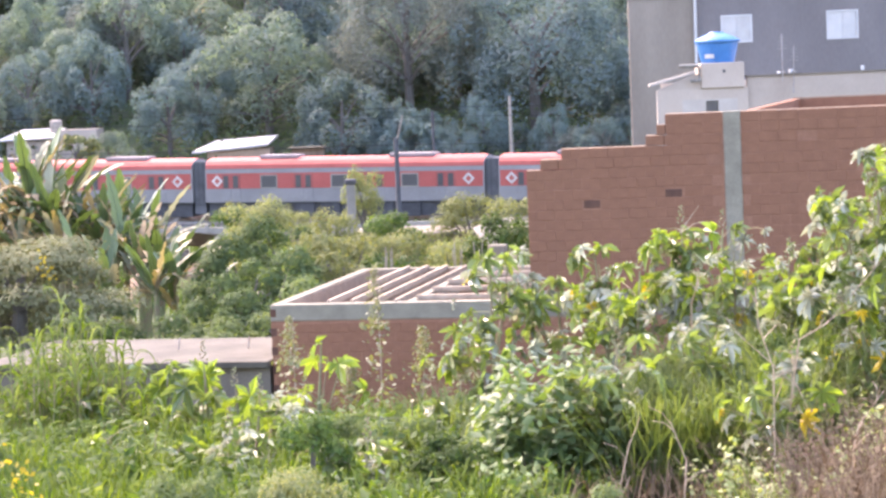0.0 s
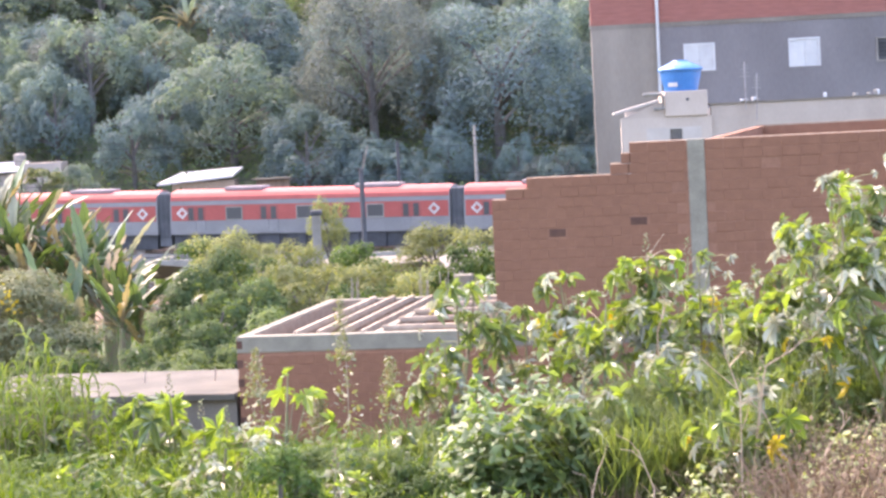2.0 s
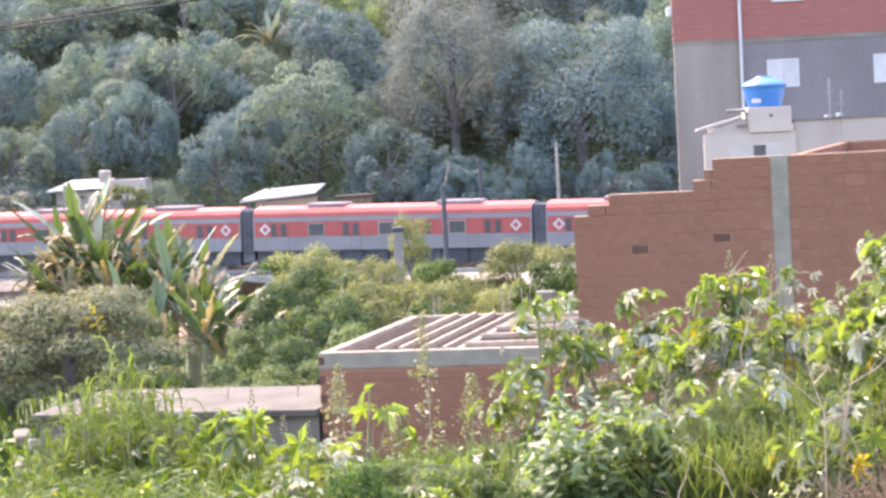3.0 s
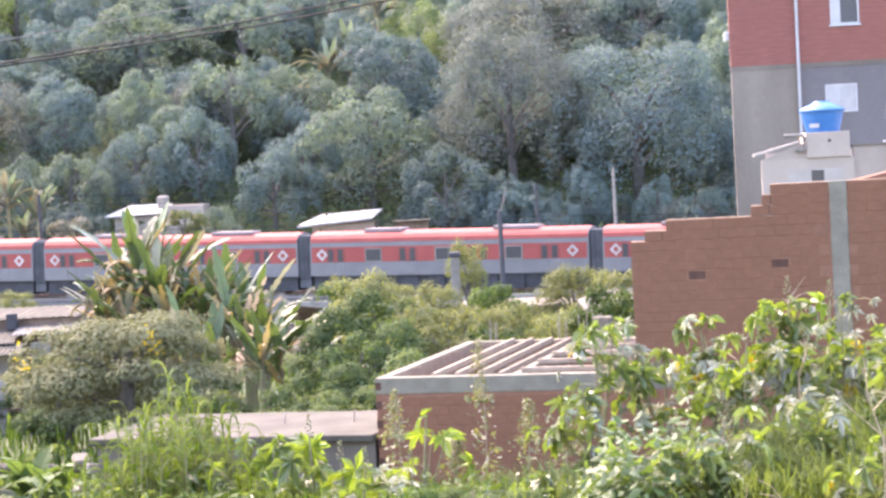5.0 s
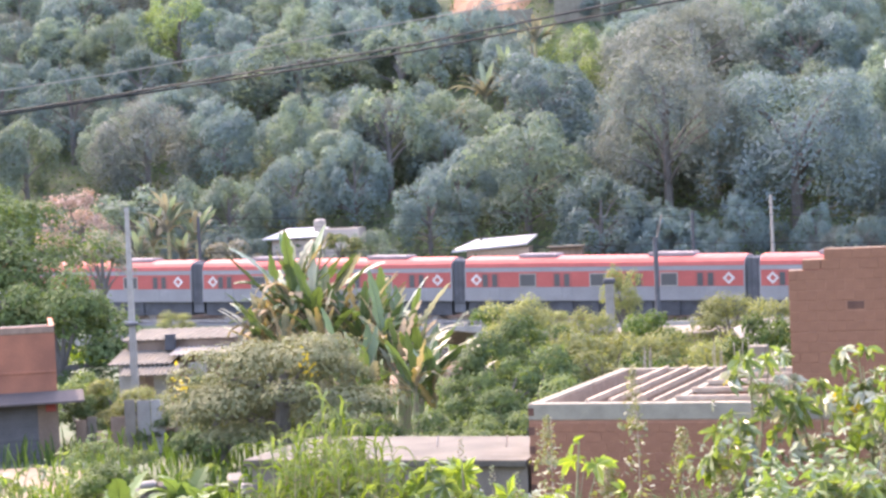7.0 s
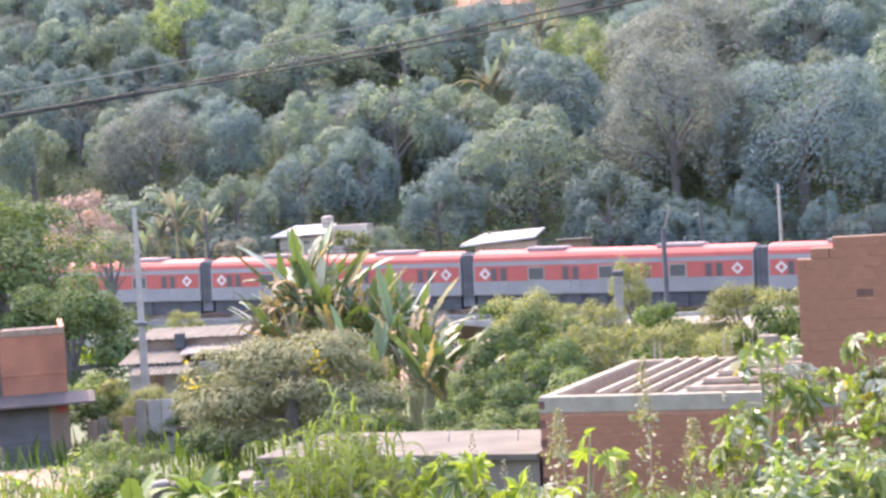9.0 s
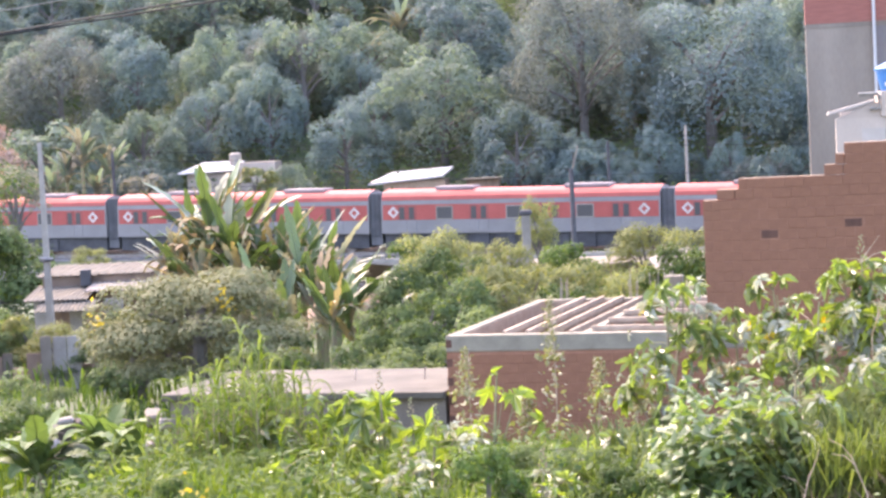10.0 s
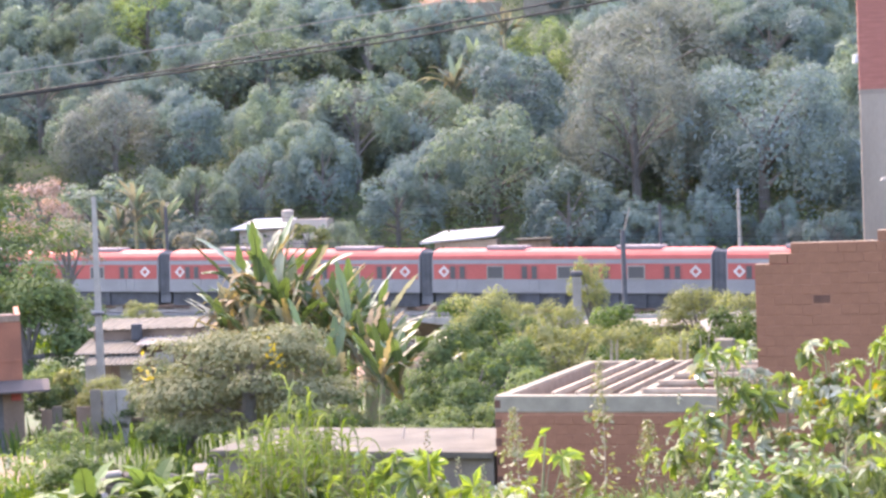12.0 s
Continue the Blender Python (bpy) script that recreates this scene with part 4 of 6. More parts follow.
for x0, x1, z0, z1 in ((-27.6, -19.2, 28.0, 32.0), (-16.4, -9.4, 28, 33.0)):
    wallh.box(x0, x1, 0, 0.3, z0, z1, bevel=0.03)
    for q in np.arange(x0 + 1.2, x1, 2.4):
        wallh.box(q, q + 0.3, -0.15, 0, z0, z1 + 0.1)
tagged(part("retaining_wall", wallh, CONCRETE, m=pose(0, 232, 0)), "grey concrete retaining wall on the hill", "wall", kind="structure")

# ---- cables across the street ----
for pts_ in (((-16, 40, 12.06), (-12.22, 40, 12.43), (-5.71, 40, 13.07), (0.64, 40, 13.92), (9, 40, 15.2)), ((-16, 40, 12.12), (-12.2, 40, 12.48), (-5.71, 40, 13.20), (0.64, 40, 14.14), (9, 40, 15.5))):
    tagged(part("cable", Shape().tube(pts_, 0.021, 6), WIRE), "black overhead cable sagging across the street", "cable", "cables over the street")
tagged(part("cable", Shape().tube(((-16, 42, 12.78), (-12.8, 42, 13.08), (-5.1, 42, 13.98), (9, 42, 15.8)), 0.012, 5), POSTC), "thin pale overhead cable above the street", "cable", "cables over the street")

# ---- trees and shrubs ----
def crown_arrays(seed, R, H, blobs, count, size, flat=1.0, sparse=0.0, low=0.35):
    """A lumpy crown of separate leaves round the origin: clumps on a shell, each a shell of leaves."""
    rng = np.random.default_rng(seed)
    cs, rs_ = [], []
    for i in range(blobs):
        a = rng.uniform(0, 2 * np.pi)
        e = rng.uniform(-low, 1.0)
        r = R * rng.uniform(0.35, 0.85) * math.sqrt(max(0.08, 1 - max(e, 0) ** 2 * 0.8))
        cs.append((r * np.cos(a), r * np.sin(a), H * (0.10 + 0.68 * e) * flat))
        rs_.append(R * rng.uniform(0.16, 0.36))
    cs, rs_ = np.array(cs), np.array(rs_)
    w = rs_ ** 2 / (rs_ ** 2).sum()
    k = rng.choice(blobs, count, p=w)
    d = rng.normal(0, 1, (count, 3))
    d /= np.linalg.norm(d, axis=1, keepdims=True)
    d[:, 2] = np.where(d[:, 2] < -0.25, -d[:, 2], d[:, 2])
    rad = rs_[k] * (1 - rng.uniform(0, 0.5, count) ** 2 + rng.normal(0, 0.05 + sparse, count))
    p = cs[k] + d * rad[:, None] * np.array([1, 1, 0.8 * flat])
    nrm = d + np.array([0, 0, 0.5])
    return leaves(rng, p, nrm, size, stray=0.3), cs, rs_


def tree_meshes(seed, R, H, trunk, mat, blobs=20, count=2000, size=0.6, flat=1.0, sparse=0.0, low=0.35):
    (v, f), cs, rs_ = crown_arrays(seed, R, H, blobs, count, size, flat, sparse, low)
    v = v + np.array([0, 0, trunk])
    crown = arrays("crown", v, f, mat)
    rng = random.Random(seed)
    tr = Shape()
    r0 = R * 0.07
    top = trunk + H * 0.25
    tr.tube([(0, 0, -0.6), (rng.uniform(-.1, .1), rng.uniform(-.1, .1), trunk * 0.5), (rng.uniform(-.3, .3), rng.uniform(-.3, .3), top)], [r0 * 1.3, r0, r0 * 0.6], 7)
    for c in cs[: min(9, len(cs))]:
        s = trunk * rng.uniform(0.45, 0.9)
        e = (c[0] * 0.85, c[1] * 0.85, c[2] + trunk)
        tr.tube([(0, 0, s), (e[0] * 0.5, e[1] * 0.5, s + (e[2] - s) * 0.62), e], [r0 * 0.55, r0 * 0.35, r0 * 0.12], 5)
    return crown, tr.mesh("trunk", BARK)


def plant_tree(meshes, x, y, scale, turn, label, category="tree", group="", sz=1.0, z=None, name="tree"):
    z = float(height(x, y)) if z is None else z
    t = thing(name, Matrix.Translation((x, y, z)) @ Matrix.Rotation(turn, 4, "Z") @ Matrix.Diagonal((scale, scale, scale * sz, 1)), label, category, group)
    part("crown", meshes[0], None, t)
    part("trunk", meshes[1], None, t)
    return t


def forest_meshes(seed, R, H, mat, clumps=52, count=7000, size=0.36, loose=0.06, shape=0.6):
    """A forest tree clothed nearly to the ground: tufts of leaves over an egg-shaped crown, each leaf facing outwards."""
    rng = np.random.default_rng(seed)
    h = rng.uniform(0.04, 0.97, clumps) ** 0.85
    a = rng.uniform(0, 2 * np.pi, clumps)
    wide = np.sin(np.pi * np.clip(0.16 + 0.8 * h, 0, 1)) ** shape
    r = R * wide * rng.uniform(0.45, 1.0, clumps)
    c = np.stack([r * np.cos(a), r * np.sin(a), 0.10 * H + h * H * 0.80], 1)
    rad = R * rng.uniform(0.11, 0.40, clumps) * (1.15 - 0.35 * h)
    k = rng.choice(clumps, count, p=rad ** 2 / (rad ** 2).sum())
    d = rng.normal(0, 1, (count, 3))
    d /= np.linalg.norm(d, axis=1, keepdims=True)
    out = np.stack([np.cos(a), np.sin(a), np.full(clumps, 0.7)], 1)[k]
    back = (d * out).sum(1) < -0.1
    d[back] *= -1
    p = c[k] + d * (rad[k] * (1 - rng.uniform(0, 0.5, count) ** 2 + rng.normal(0, loose, count)))[:, None] * np.array([1, 1, 1.1])
    v, f = leaves(rng, p, d + np.array([0, 0, 0.3]), size, stray=0.35)
    tr = Shape()
    tr.tube([(0, 0, -0.8), (0.1, 0, H * 0.3), (0.05, 0.1, H * 0.72)], [R * 0.07, R * 0.055, R * 0.02], 7)
    for q in c[:10]:
        s = q[2] * 0.6
        tr.tube([(0.05, 0, s), (q[0] * 0.5, q[1] * 0.5, s + (q[2] - s) * 0.6), tuple(q)], [R * 0.03, R * 0.02, R * 0.008], 5)
    return arrays("crown", v, f, mat), tr.mesh("trunk", BARK)


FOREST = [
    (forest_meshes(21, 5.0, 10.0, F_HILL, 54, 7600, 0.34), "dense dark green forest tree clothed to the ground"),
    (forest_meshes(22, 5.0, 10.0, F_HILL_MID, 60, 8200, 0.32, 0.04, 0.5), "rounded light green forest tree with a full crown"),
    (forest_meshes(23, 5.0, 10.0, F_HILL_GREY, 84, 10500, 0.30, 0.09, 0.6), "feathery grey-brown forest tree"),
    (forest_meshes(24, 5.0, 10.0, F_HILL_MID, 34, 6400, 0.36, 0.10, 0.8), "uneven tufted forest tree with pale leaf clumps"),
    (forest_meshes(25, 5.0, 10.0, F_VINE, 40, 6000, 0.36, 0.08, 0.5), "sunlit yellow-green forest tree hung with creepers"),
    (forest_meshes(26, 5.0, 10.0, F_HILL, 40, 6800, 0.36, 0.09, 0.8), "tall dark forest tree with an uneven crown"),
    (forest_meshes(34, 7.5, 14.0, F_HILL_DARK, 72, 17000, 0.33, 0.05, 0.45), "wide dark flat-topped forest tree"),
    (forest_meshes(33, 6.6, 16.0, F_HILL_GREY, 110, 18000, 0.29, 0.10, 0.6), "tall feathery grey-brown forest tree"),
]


def forest_tree(x, y, tall, radius, kind, turn):
    r0, h0 = {6: (7.5, 14.0), 7: (6.6, 16.0)}.get(kind, (5.0, 10.0))
    s = radius / r0
    return plant_tree(FOREST[kind][0], x, y, s, turn, FOREST[kind][1], "tree", "trees of the hill", tall / (h0 * s))


# the trees that stand out on the slope: x, y, height, crown radius, kind
STANDOUT = (
    (-38.3, 187.5, 9.0, 3.3, 1), (-63.3, 195.0, 10.0, 4.3, 0), (-52.4, 184.0, 10.0, 4.7, 2), (-41.4, 203.0, 10.0, 6.4, 1), (-29.1, 184.0, 12.0, 4.6, 3), (-64.5, 214.5, 9.0, 4.0, 1),
    (-58.8, 221.5, 9.1, 4.2, 4), (-31.2, 207.0, 9.9, 4.8, 3), (-15.4, 175.0, 11.0, 5.4, 1), (-8.6, 166.5, 8.5, 4.0, 5), (-15.2, 191.5, 11.0, 5.6, 0))
STANDOUT_EAST = (
    (-3.0, 177.5, 17.0, 6.2, 7), (8.1, 174.5, 14.1, 7.7, 6), (-0.7, 205.0, 12.0, 7.6, 7), (10.7, 206.5, 10.1, 5.6, 5), (18.1, 192.5, 10.9, 4.3, 3), (-13.0, 210.5, 7.1, 3.3, 4), (-45.7, 187.0, 9.1, 4.0, 5),
    (-64.9, 185.0, 9.1, 3.8, 3), (-31.3, 177.0, 9.0, 3.2, 5))
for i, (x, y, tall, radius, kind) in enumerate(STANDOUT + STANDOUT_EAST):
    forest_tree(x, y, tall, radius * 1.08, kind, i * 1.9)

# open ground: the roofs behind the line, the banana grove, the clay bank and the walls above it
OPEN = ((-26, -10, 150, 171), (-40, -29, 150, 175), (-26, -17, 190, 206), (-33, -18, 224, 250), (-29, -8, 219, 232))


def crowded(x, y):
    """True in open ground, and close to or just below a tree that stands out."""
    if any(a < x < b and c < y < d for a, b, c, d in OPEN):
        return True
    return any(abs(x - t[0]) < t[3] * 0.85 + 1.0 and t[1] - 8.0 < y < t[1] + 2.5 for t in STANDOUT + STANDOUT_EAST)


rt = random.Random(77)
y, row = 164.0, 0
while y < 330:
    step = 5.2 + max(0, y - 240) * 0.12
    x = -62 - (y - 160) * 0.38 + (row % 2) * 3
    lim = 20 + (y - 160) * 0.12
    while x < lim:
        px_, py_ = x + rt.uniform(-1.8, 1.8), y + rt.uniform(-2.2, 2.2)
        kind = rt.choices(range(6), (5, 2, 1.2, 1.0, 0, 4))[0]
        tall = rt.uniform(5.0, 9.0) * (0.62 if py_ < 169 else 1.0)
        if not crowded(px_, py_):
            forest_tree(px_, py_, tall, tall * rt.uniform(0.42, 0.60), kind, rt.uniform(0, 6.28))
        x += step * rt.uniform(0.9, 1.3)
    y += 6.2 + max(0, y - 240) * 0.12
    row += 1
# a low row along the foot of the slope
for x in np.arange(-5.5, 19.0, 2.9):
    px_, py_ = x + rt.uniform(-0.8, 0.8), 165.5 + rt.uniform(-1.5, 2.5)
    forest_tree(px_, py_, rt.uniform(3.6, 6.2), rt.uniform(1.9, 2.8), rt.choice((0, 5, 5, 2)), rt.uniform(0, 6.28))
# undergrowth over the hill
rng = np.random.default_rng(8)
n = 120000
ux, uy = rng.uniform(-1, 1, n), rng.uniform(156, 262, n)
ux = -22 + ux * (46 + (uy - 156) * 0.3)
uz = height(ux, uy) + rng.uniform(0, 1, n) ** 2 * np.where((uy > 217) & (ux > -33) & (ux < -8), 0.5, 2.6)
v, f = leaves(rng, np.stack([ux, uy, uz], 1), np.tile([0, -0.3, 1.0], (n, 1)), 0.38)
tagged(new("undergrowth", arrays("undergrowth", v, f, F_DARK)), "dense dark green undergrowth covering the hill", "undergrowth", kind="stuff")

# small trees and shrubs at the foot of the hill
plant_tree(tree_meshes(35, 3.6, 2.6, 1.6, F_GREY, 18, 2200, 0.4), -38.3, 158, 0.9, 0.0, "dusty grey-green shrub tree beside the hut", z=3.6)
plant_tree(tree_meshes(36, 3.6, 3.6, 2.8, F_PINK, 30, 2600, 0.34, sparse=0.14, low=0.7), -52.2, 161, 1.15, 0.0, "tree with dry pinkish-brown leaves", z=5.0)
plant_tree(tree_meshes(37, 4.4, 4.0, 3.4, F_HILL_MID, 30, 3200, 0.40, sparse=0.08, low=0.7), -49.5, 168, 1.0, 0.4, "yellow-green tree behind the railway", z=5.2)
plant_tree(tree_meshes(38, 2.3, 2.2, 4.6, F_GREY, 24, 1900, 0.25, sparse=0.08), -34.4, 110, 1.0, 0.0, "small brownish tree beside the railway", z=2.4)
plant_tree(tree_meshes(39, 2.2, 2.2, 1.2, F_OLIVE, 12, 900, 0.35), -29.7, 160, 1.0, 0.0, "low olive shrub tree beside the hut", z=4.6)
for i, (sx, sy, sr) in enumerate(((-24.5, 158, 1.6), (-26.5, 160, 1.8), (-21.5, 157, 1.3), (-10, 157.5, 1.6), (-6.5, 158, 1.5), (-31, 157, 1.4), (2, 160, 2.0), (-45, 158, 2.2), (-48, 156, 1.9), (-56, 155, 2.4))):
    plant_tree(tree_meshes(300 + i, 1.0, 0.9, 0.35, (F_MID, F_OLIVE, F_GREY)[i % 3], 10, 420, 0.26), sx, sy, sr, i * 1.0, "low shrub growing along the railway", "shrub", "shrubs along the railway", 1.2, name="shrub")

# dark tree behind the shop
plant_tree(tree_meshes(40, 5.2, 5.6, 3.6, F_DARK, 70, 19000, 0.24, sparse=0.05, low=0.95), -31.0, 84, 1.0, 0.0, "large dark green tree behind the shop", z=2.4)
plant_tree(tree_meshes(41, 3.4, 3.8, 2.2, F_DARK, 54, 13000, 0.21, sparse=0.04, low=0.95), -26.6, 79, 1.0, 1.0, "dark green tree beside the utility pole", z=2.0)
plant_tree(tree_meshes(42, 1.6, 1.3, 0.8, F_MID, 14, 1600, 0.16), -21.0, 64, 1.0, 1.0, "bright green bush behind the fence", "shrub", z=2.6, name="shrub")
plant_tree(tree_meshes(43, 1.5, 1.2, 0.9, F_OLIVE, 14, 1500, 0.16), -19.4, 63, 1.0, 1.0, "yellow-green bush behind the fence", "shrub", z=2.5, name="shrub")

# rounded bush with small dusty leaves
plant_tree(tree_meshes(50, 2.95, 2.0, 1.85, F_BUSH, 60, 22000, 0.12, flat=0.72, low=1.25, sparse=0.06), -10.6, 48, 1.0, 0.5, "broad rounded bush with small dusty green leaves", "bush", z=3.6, name="bush", sz=1.0)
# mid-distance shrubs between the building and the railway
MID = [tree_meshes(60, 1.0, 1.15, 0.6, F_MID, 24, 4600, 0.078, low=0.85, sparse=0.07), tree_meshes(61, 1.0, 1.1, 0.55, F_OLIVE, 26, 4600, 0.074, low=0.85, sparse=0.10), tree_meshes(62, 1.0, 1.15, 0.6, F_DARK, 22, 5200, 0.076, low=0.85, sparse=0.05),
       tree_meshes(63, 1.0, 1.2, 0.65, F_WEED, 26, 3600, 0.095, low=0.85, sparse=0.12)]
for i, (sx, sy, top, sr, kk) in enumerate((
        (-5.5, 52, 6.75, 1.75, 2), (-4.5, 49, 6.5, 1.6, 2), (-6.3, 53, 5.4, 1.2, 0), (-5.0, 60, 6.7, 1.8, 2), (-3.2, 58, 6.2, 1.9, 1), (-1.4, 60, 6.0, 1.7, 1), (-7.9, 80, 6.2, 1.9, 1),
        (-4.6, 77, 5.7, 1.6, 1), (-3.95, 95, 6.75, 1.35, 1), (-2.2, 72, 5.6, 1.6, 3), (0.2, 58, 5.9, 1.4, 1), (1.6, 57, 6.3, 1.5, 3), (1.0, 84, 5.8, 2.2, 1), (3.0, 80, 5.9, 2.0, 1),
        (-6.2, 42, 5.1, 1.2, 0), (-4.4, 42, 5.5, 1.3, 0), (-5.3, 44, 5.9, 1.4, 2), (-3.0, 46, 5.9, 1.3, 0), (-1.6, 47, 6.1, 1.2, 3), (-8.2, 43, 5.4, 1.2, 3), (-9.6, 52, 5.3, 1.4, 2),
        (-11.3, 104, 4.3, 1.4, 3), (-8.6, 110, 3.9, 1.5, 1), (4.6, 60, 6.2, 1.8, 0), (-13.7, 44, 4.9, 1.1, 0), (-13.5, 54, 5.6, 1.7, 2),
        (-33.5, 122, 3.9, 1.5, 1), (-27, 120, 3.2, 1.3, 0), (-22.4, 118, 3.3, 1.6, 2), (-12.6, 40, 4.7, 1.0, 3), (-20.0, 61.5, 4.4, 1.1, 2), (-18.2, 61.8, 4.6, 1.2, 1), (-17.0, 60.0, 4.3, 1.1, 2))):
    zg = float(height(sx, sy))
    plant_tree(MID[kk], sx, sy, sr, i * 1.7, ("leafy green shrub", "olive green shrub", "dense dark green shrub", "open light green shrub")[kk] + " in the valley", "shrub", "shrubs of the valley", (top - zg) / (sr * 1.75), name="shrub")
# flowers on the bush
fl = np.random.default_rng(5)
for (cx, cy, cz, n, r, name, lab) in ((-9.45, 46.0, 6.35, 24, 0.15, "leaf_spray", "yellowing leaf spray on the bush"), (-12.6, 46.2, 5.85, 26, 0.16, "flower_cluster", "bright yellow flower cluster on the bush"), (-4.05, 18, 6.6, 30, 0.12, "flower_cluster", "yellow flower cluster in the tall grass")):
    p = np.array([cx, cy, cz]) + fl.normal(0, 1, (n, 3)) * np.array([r * 0.5, r * 0.4, r])
    run = fl.uniform(-1, 1, n)
    p += run[:, None] * np.array([r * 0.8, 0, -r * 1.3])
    v, f = leaves(fl, p, np.tile([0, -1, 0.4], (n, 1)), 0.12 if cy > 30 else 0.065)
    tagged(new(name, arrays(name, v, f, F_YELLOW)), lab, "flowers", kind="stuff")


# ---- bananas ----
F_BANANAPALE = foliage("banana_leaf_bleached", (0.15, 0.155, 0.090), (0.27, 0.26, 0.175), 0.3, 0.5, 0.3, (1.1, 1.05, 0.8))
def banana_leaf(seed, length, width, droop, tatter, mat):
    """A long arching blade with a midrib fold and torn edges; it grows from the origin along +x and up."""
    rng = random.Random(seed)
    n = 22
    vs, fs = [], []
    ang = radians(76)
    px_, pz_ = 0.0, 0.0
    for i in range(n + 1):
        t = i / n
        w = width * (math.sin(math.pi * min(1, t * 0.97 + 0.03)) ** 0.55) * (1 if i < n else 0.15)
        if t < 0.14:
            w = 0.03
        a = ang - droop * t ** 1.5
        if i:
            px_ += length / n * math.cos(a)
            pz_ += length / n * math.sin(a)
        l, r = w * (1 - tatter * rng.random() ** 1.6), w * (1 - tatter * rng.random() ** 1.6)
        dz = 0.28 * w
        vs += [(px_, -l, pz_ + dz * rng.uniform(0.2, 1.2)), (px_, 0, pz_), (px_, r, pz_ + dz * rng.uniform(0.2, 1.2))]
    for i in range(n):
        a = i * 3
        fs += [(a, a + 3, a + 4, a + 1), (a + 1, a + 4, a + 5, a + 2)]
    s = Shape().add(vs, fs)
    s.tube([(vs[i * 3 + 1][0], 0, vs[i * 3 + 1][2] - 0.01) for i in range(0, n + 1, 2)], [0.028 - 0.0018 * i for i in range(n // 2 + 1)], 4)
    return s.mesh("leaf", mat)


BLEAF = [banana_leaf(1, 2.3, 0.22, 0.5, 0.45, F_BANANA), banana_leaf(2, 2.0, 0.23, 1.0, 0.6, F_BANANA), banana_leaf(3, 2.6, 0.22, 0.2, 0.35, F_BANANA), banana_leaf(4, 1.8, 0.22, 1.6, 0.75, F_BANANA), banana_leaf(9, 1.9, 0.22, 1.3, 0.7, F_BANANA), banana_leaf(10, 2.1, 0.2, 0.7, 0.8, F_BANANAPALE), banana_leaf(14, 1.9, 0.19, 0.35, 0.7, F_BANANAPALE), banana_leaf(7, 2.2, 0.15, 0.5, 0.8, F_BANANADRY), banana_leaf(8, 2.0, 0.14, 1.2, 0.8, F_BANANADRY), banana_leaf(15, 2.0, 0.16, 0.3, 0.7, F_BANANADRY)]
BLOW = [banana_leaf(41, 1.9, 0.30, 1.4, 0.3, F_BANANALOW), banana_leaf(42, 1.7, 0.32, 1.9, 0.3, F_BANANALOW), banana_leaf(43, 1.7, 0.28, 0.9, 0.3, F_BANANALOW), banana_leaf(44, 1.9, 0.30, 2.2, 0.4, F_BANANALOW)]
BPALE = [banana_leaf(51, 2.2, 0.17, 0.25, 0.5, F_BANANAPALE), banana_leaf(52, 2.0, 0.15, 0.45, 0.6, F_BANANAPALE), banana_leaf(53, 2.1, 0.18, 0.3, 0.5, F_BANANA)]
BDRY = [banana_leaf(5, 1.8, 0.16, 2.6, 0.7, F_BANANADRY), banana_leaf(6, 1.6, 0.14, 2.9, 0.8, F_BANANADRY)]


BFAR = [banana_leaf(11, 2.4, 0.2, 0.5, 0.3, F_HILL_MID), banana_leaf(12, 2.1, 0.21, 0.9, 0.5, F_GREY), banana_leaf(13, 2.0, 0.16, 1.4, 0.6, F_GREY)]


def banana(x, y, zfoot, stem, count, dry, seed, size=1.0, label="banana plant with long torn green leaves", kinds=None):
    rng = random.Random(seed)
    b = thing("banana_plant", pose(x, y, zfoot), label, "banana plant", "banana plants")
    st = Shape().tube([(0, 0, -0.3), (0.03, 0, stem * 0.5), (0.05, 0, stem)], [0.13 * size, 0.11 * size, 0.07 * size], 8)
    part("stem", st, STALK, b)
    for i in range(int(count * 2.3)):
        m = Matrix.Translation((0.04, 0, stem * rng.uniform(0.72, 1.0))) @ Matrix.Rotation(i * 2.4 + rng.uniform(-.4, .4), 4, "Z") @ Matrix.Rotation(radians(rng.uniform(-14, 34)), 4, "Y") @ Matrix.Rotation(rng.uniform(-0.5, 0.5), 4, "Z") @ Matrix.Scale(size * rng.uniform(0.7, 1.1), 4)
        part("leaf", rng.choice(kinds or BLEAF), None, b, m=m)
    for i in range(int(dry * 2.6)):
        m = Matrix.Translation((0.04, 0, stem * rng.uniform(0.75, 0.95))) @ Matrix.Rotation(i * 1.9 + rng.uniform(-.5, .5), 4, "Z") @ Matrix.Scale(size * rng.uniform(0.8, 1.1), 4)
        part("leaf", rng.choice(BDRY), None, b, "dry brown hanging leaf", m=m)
    return b


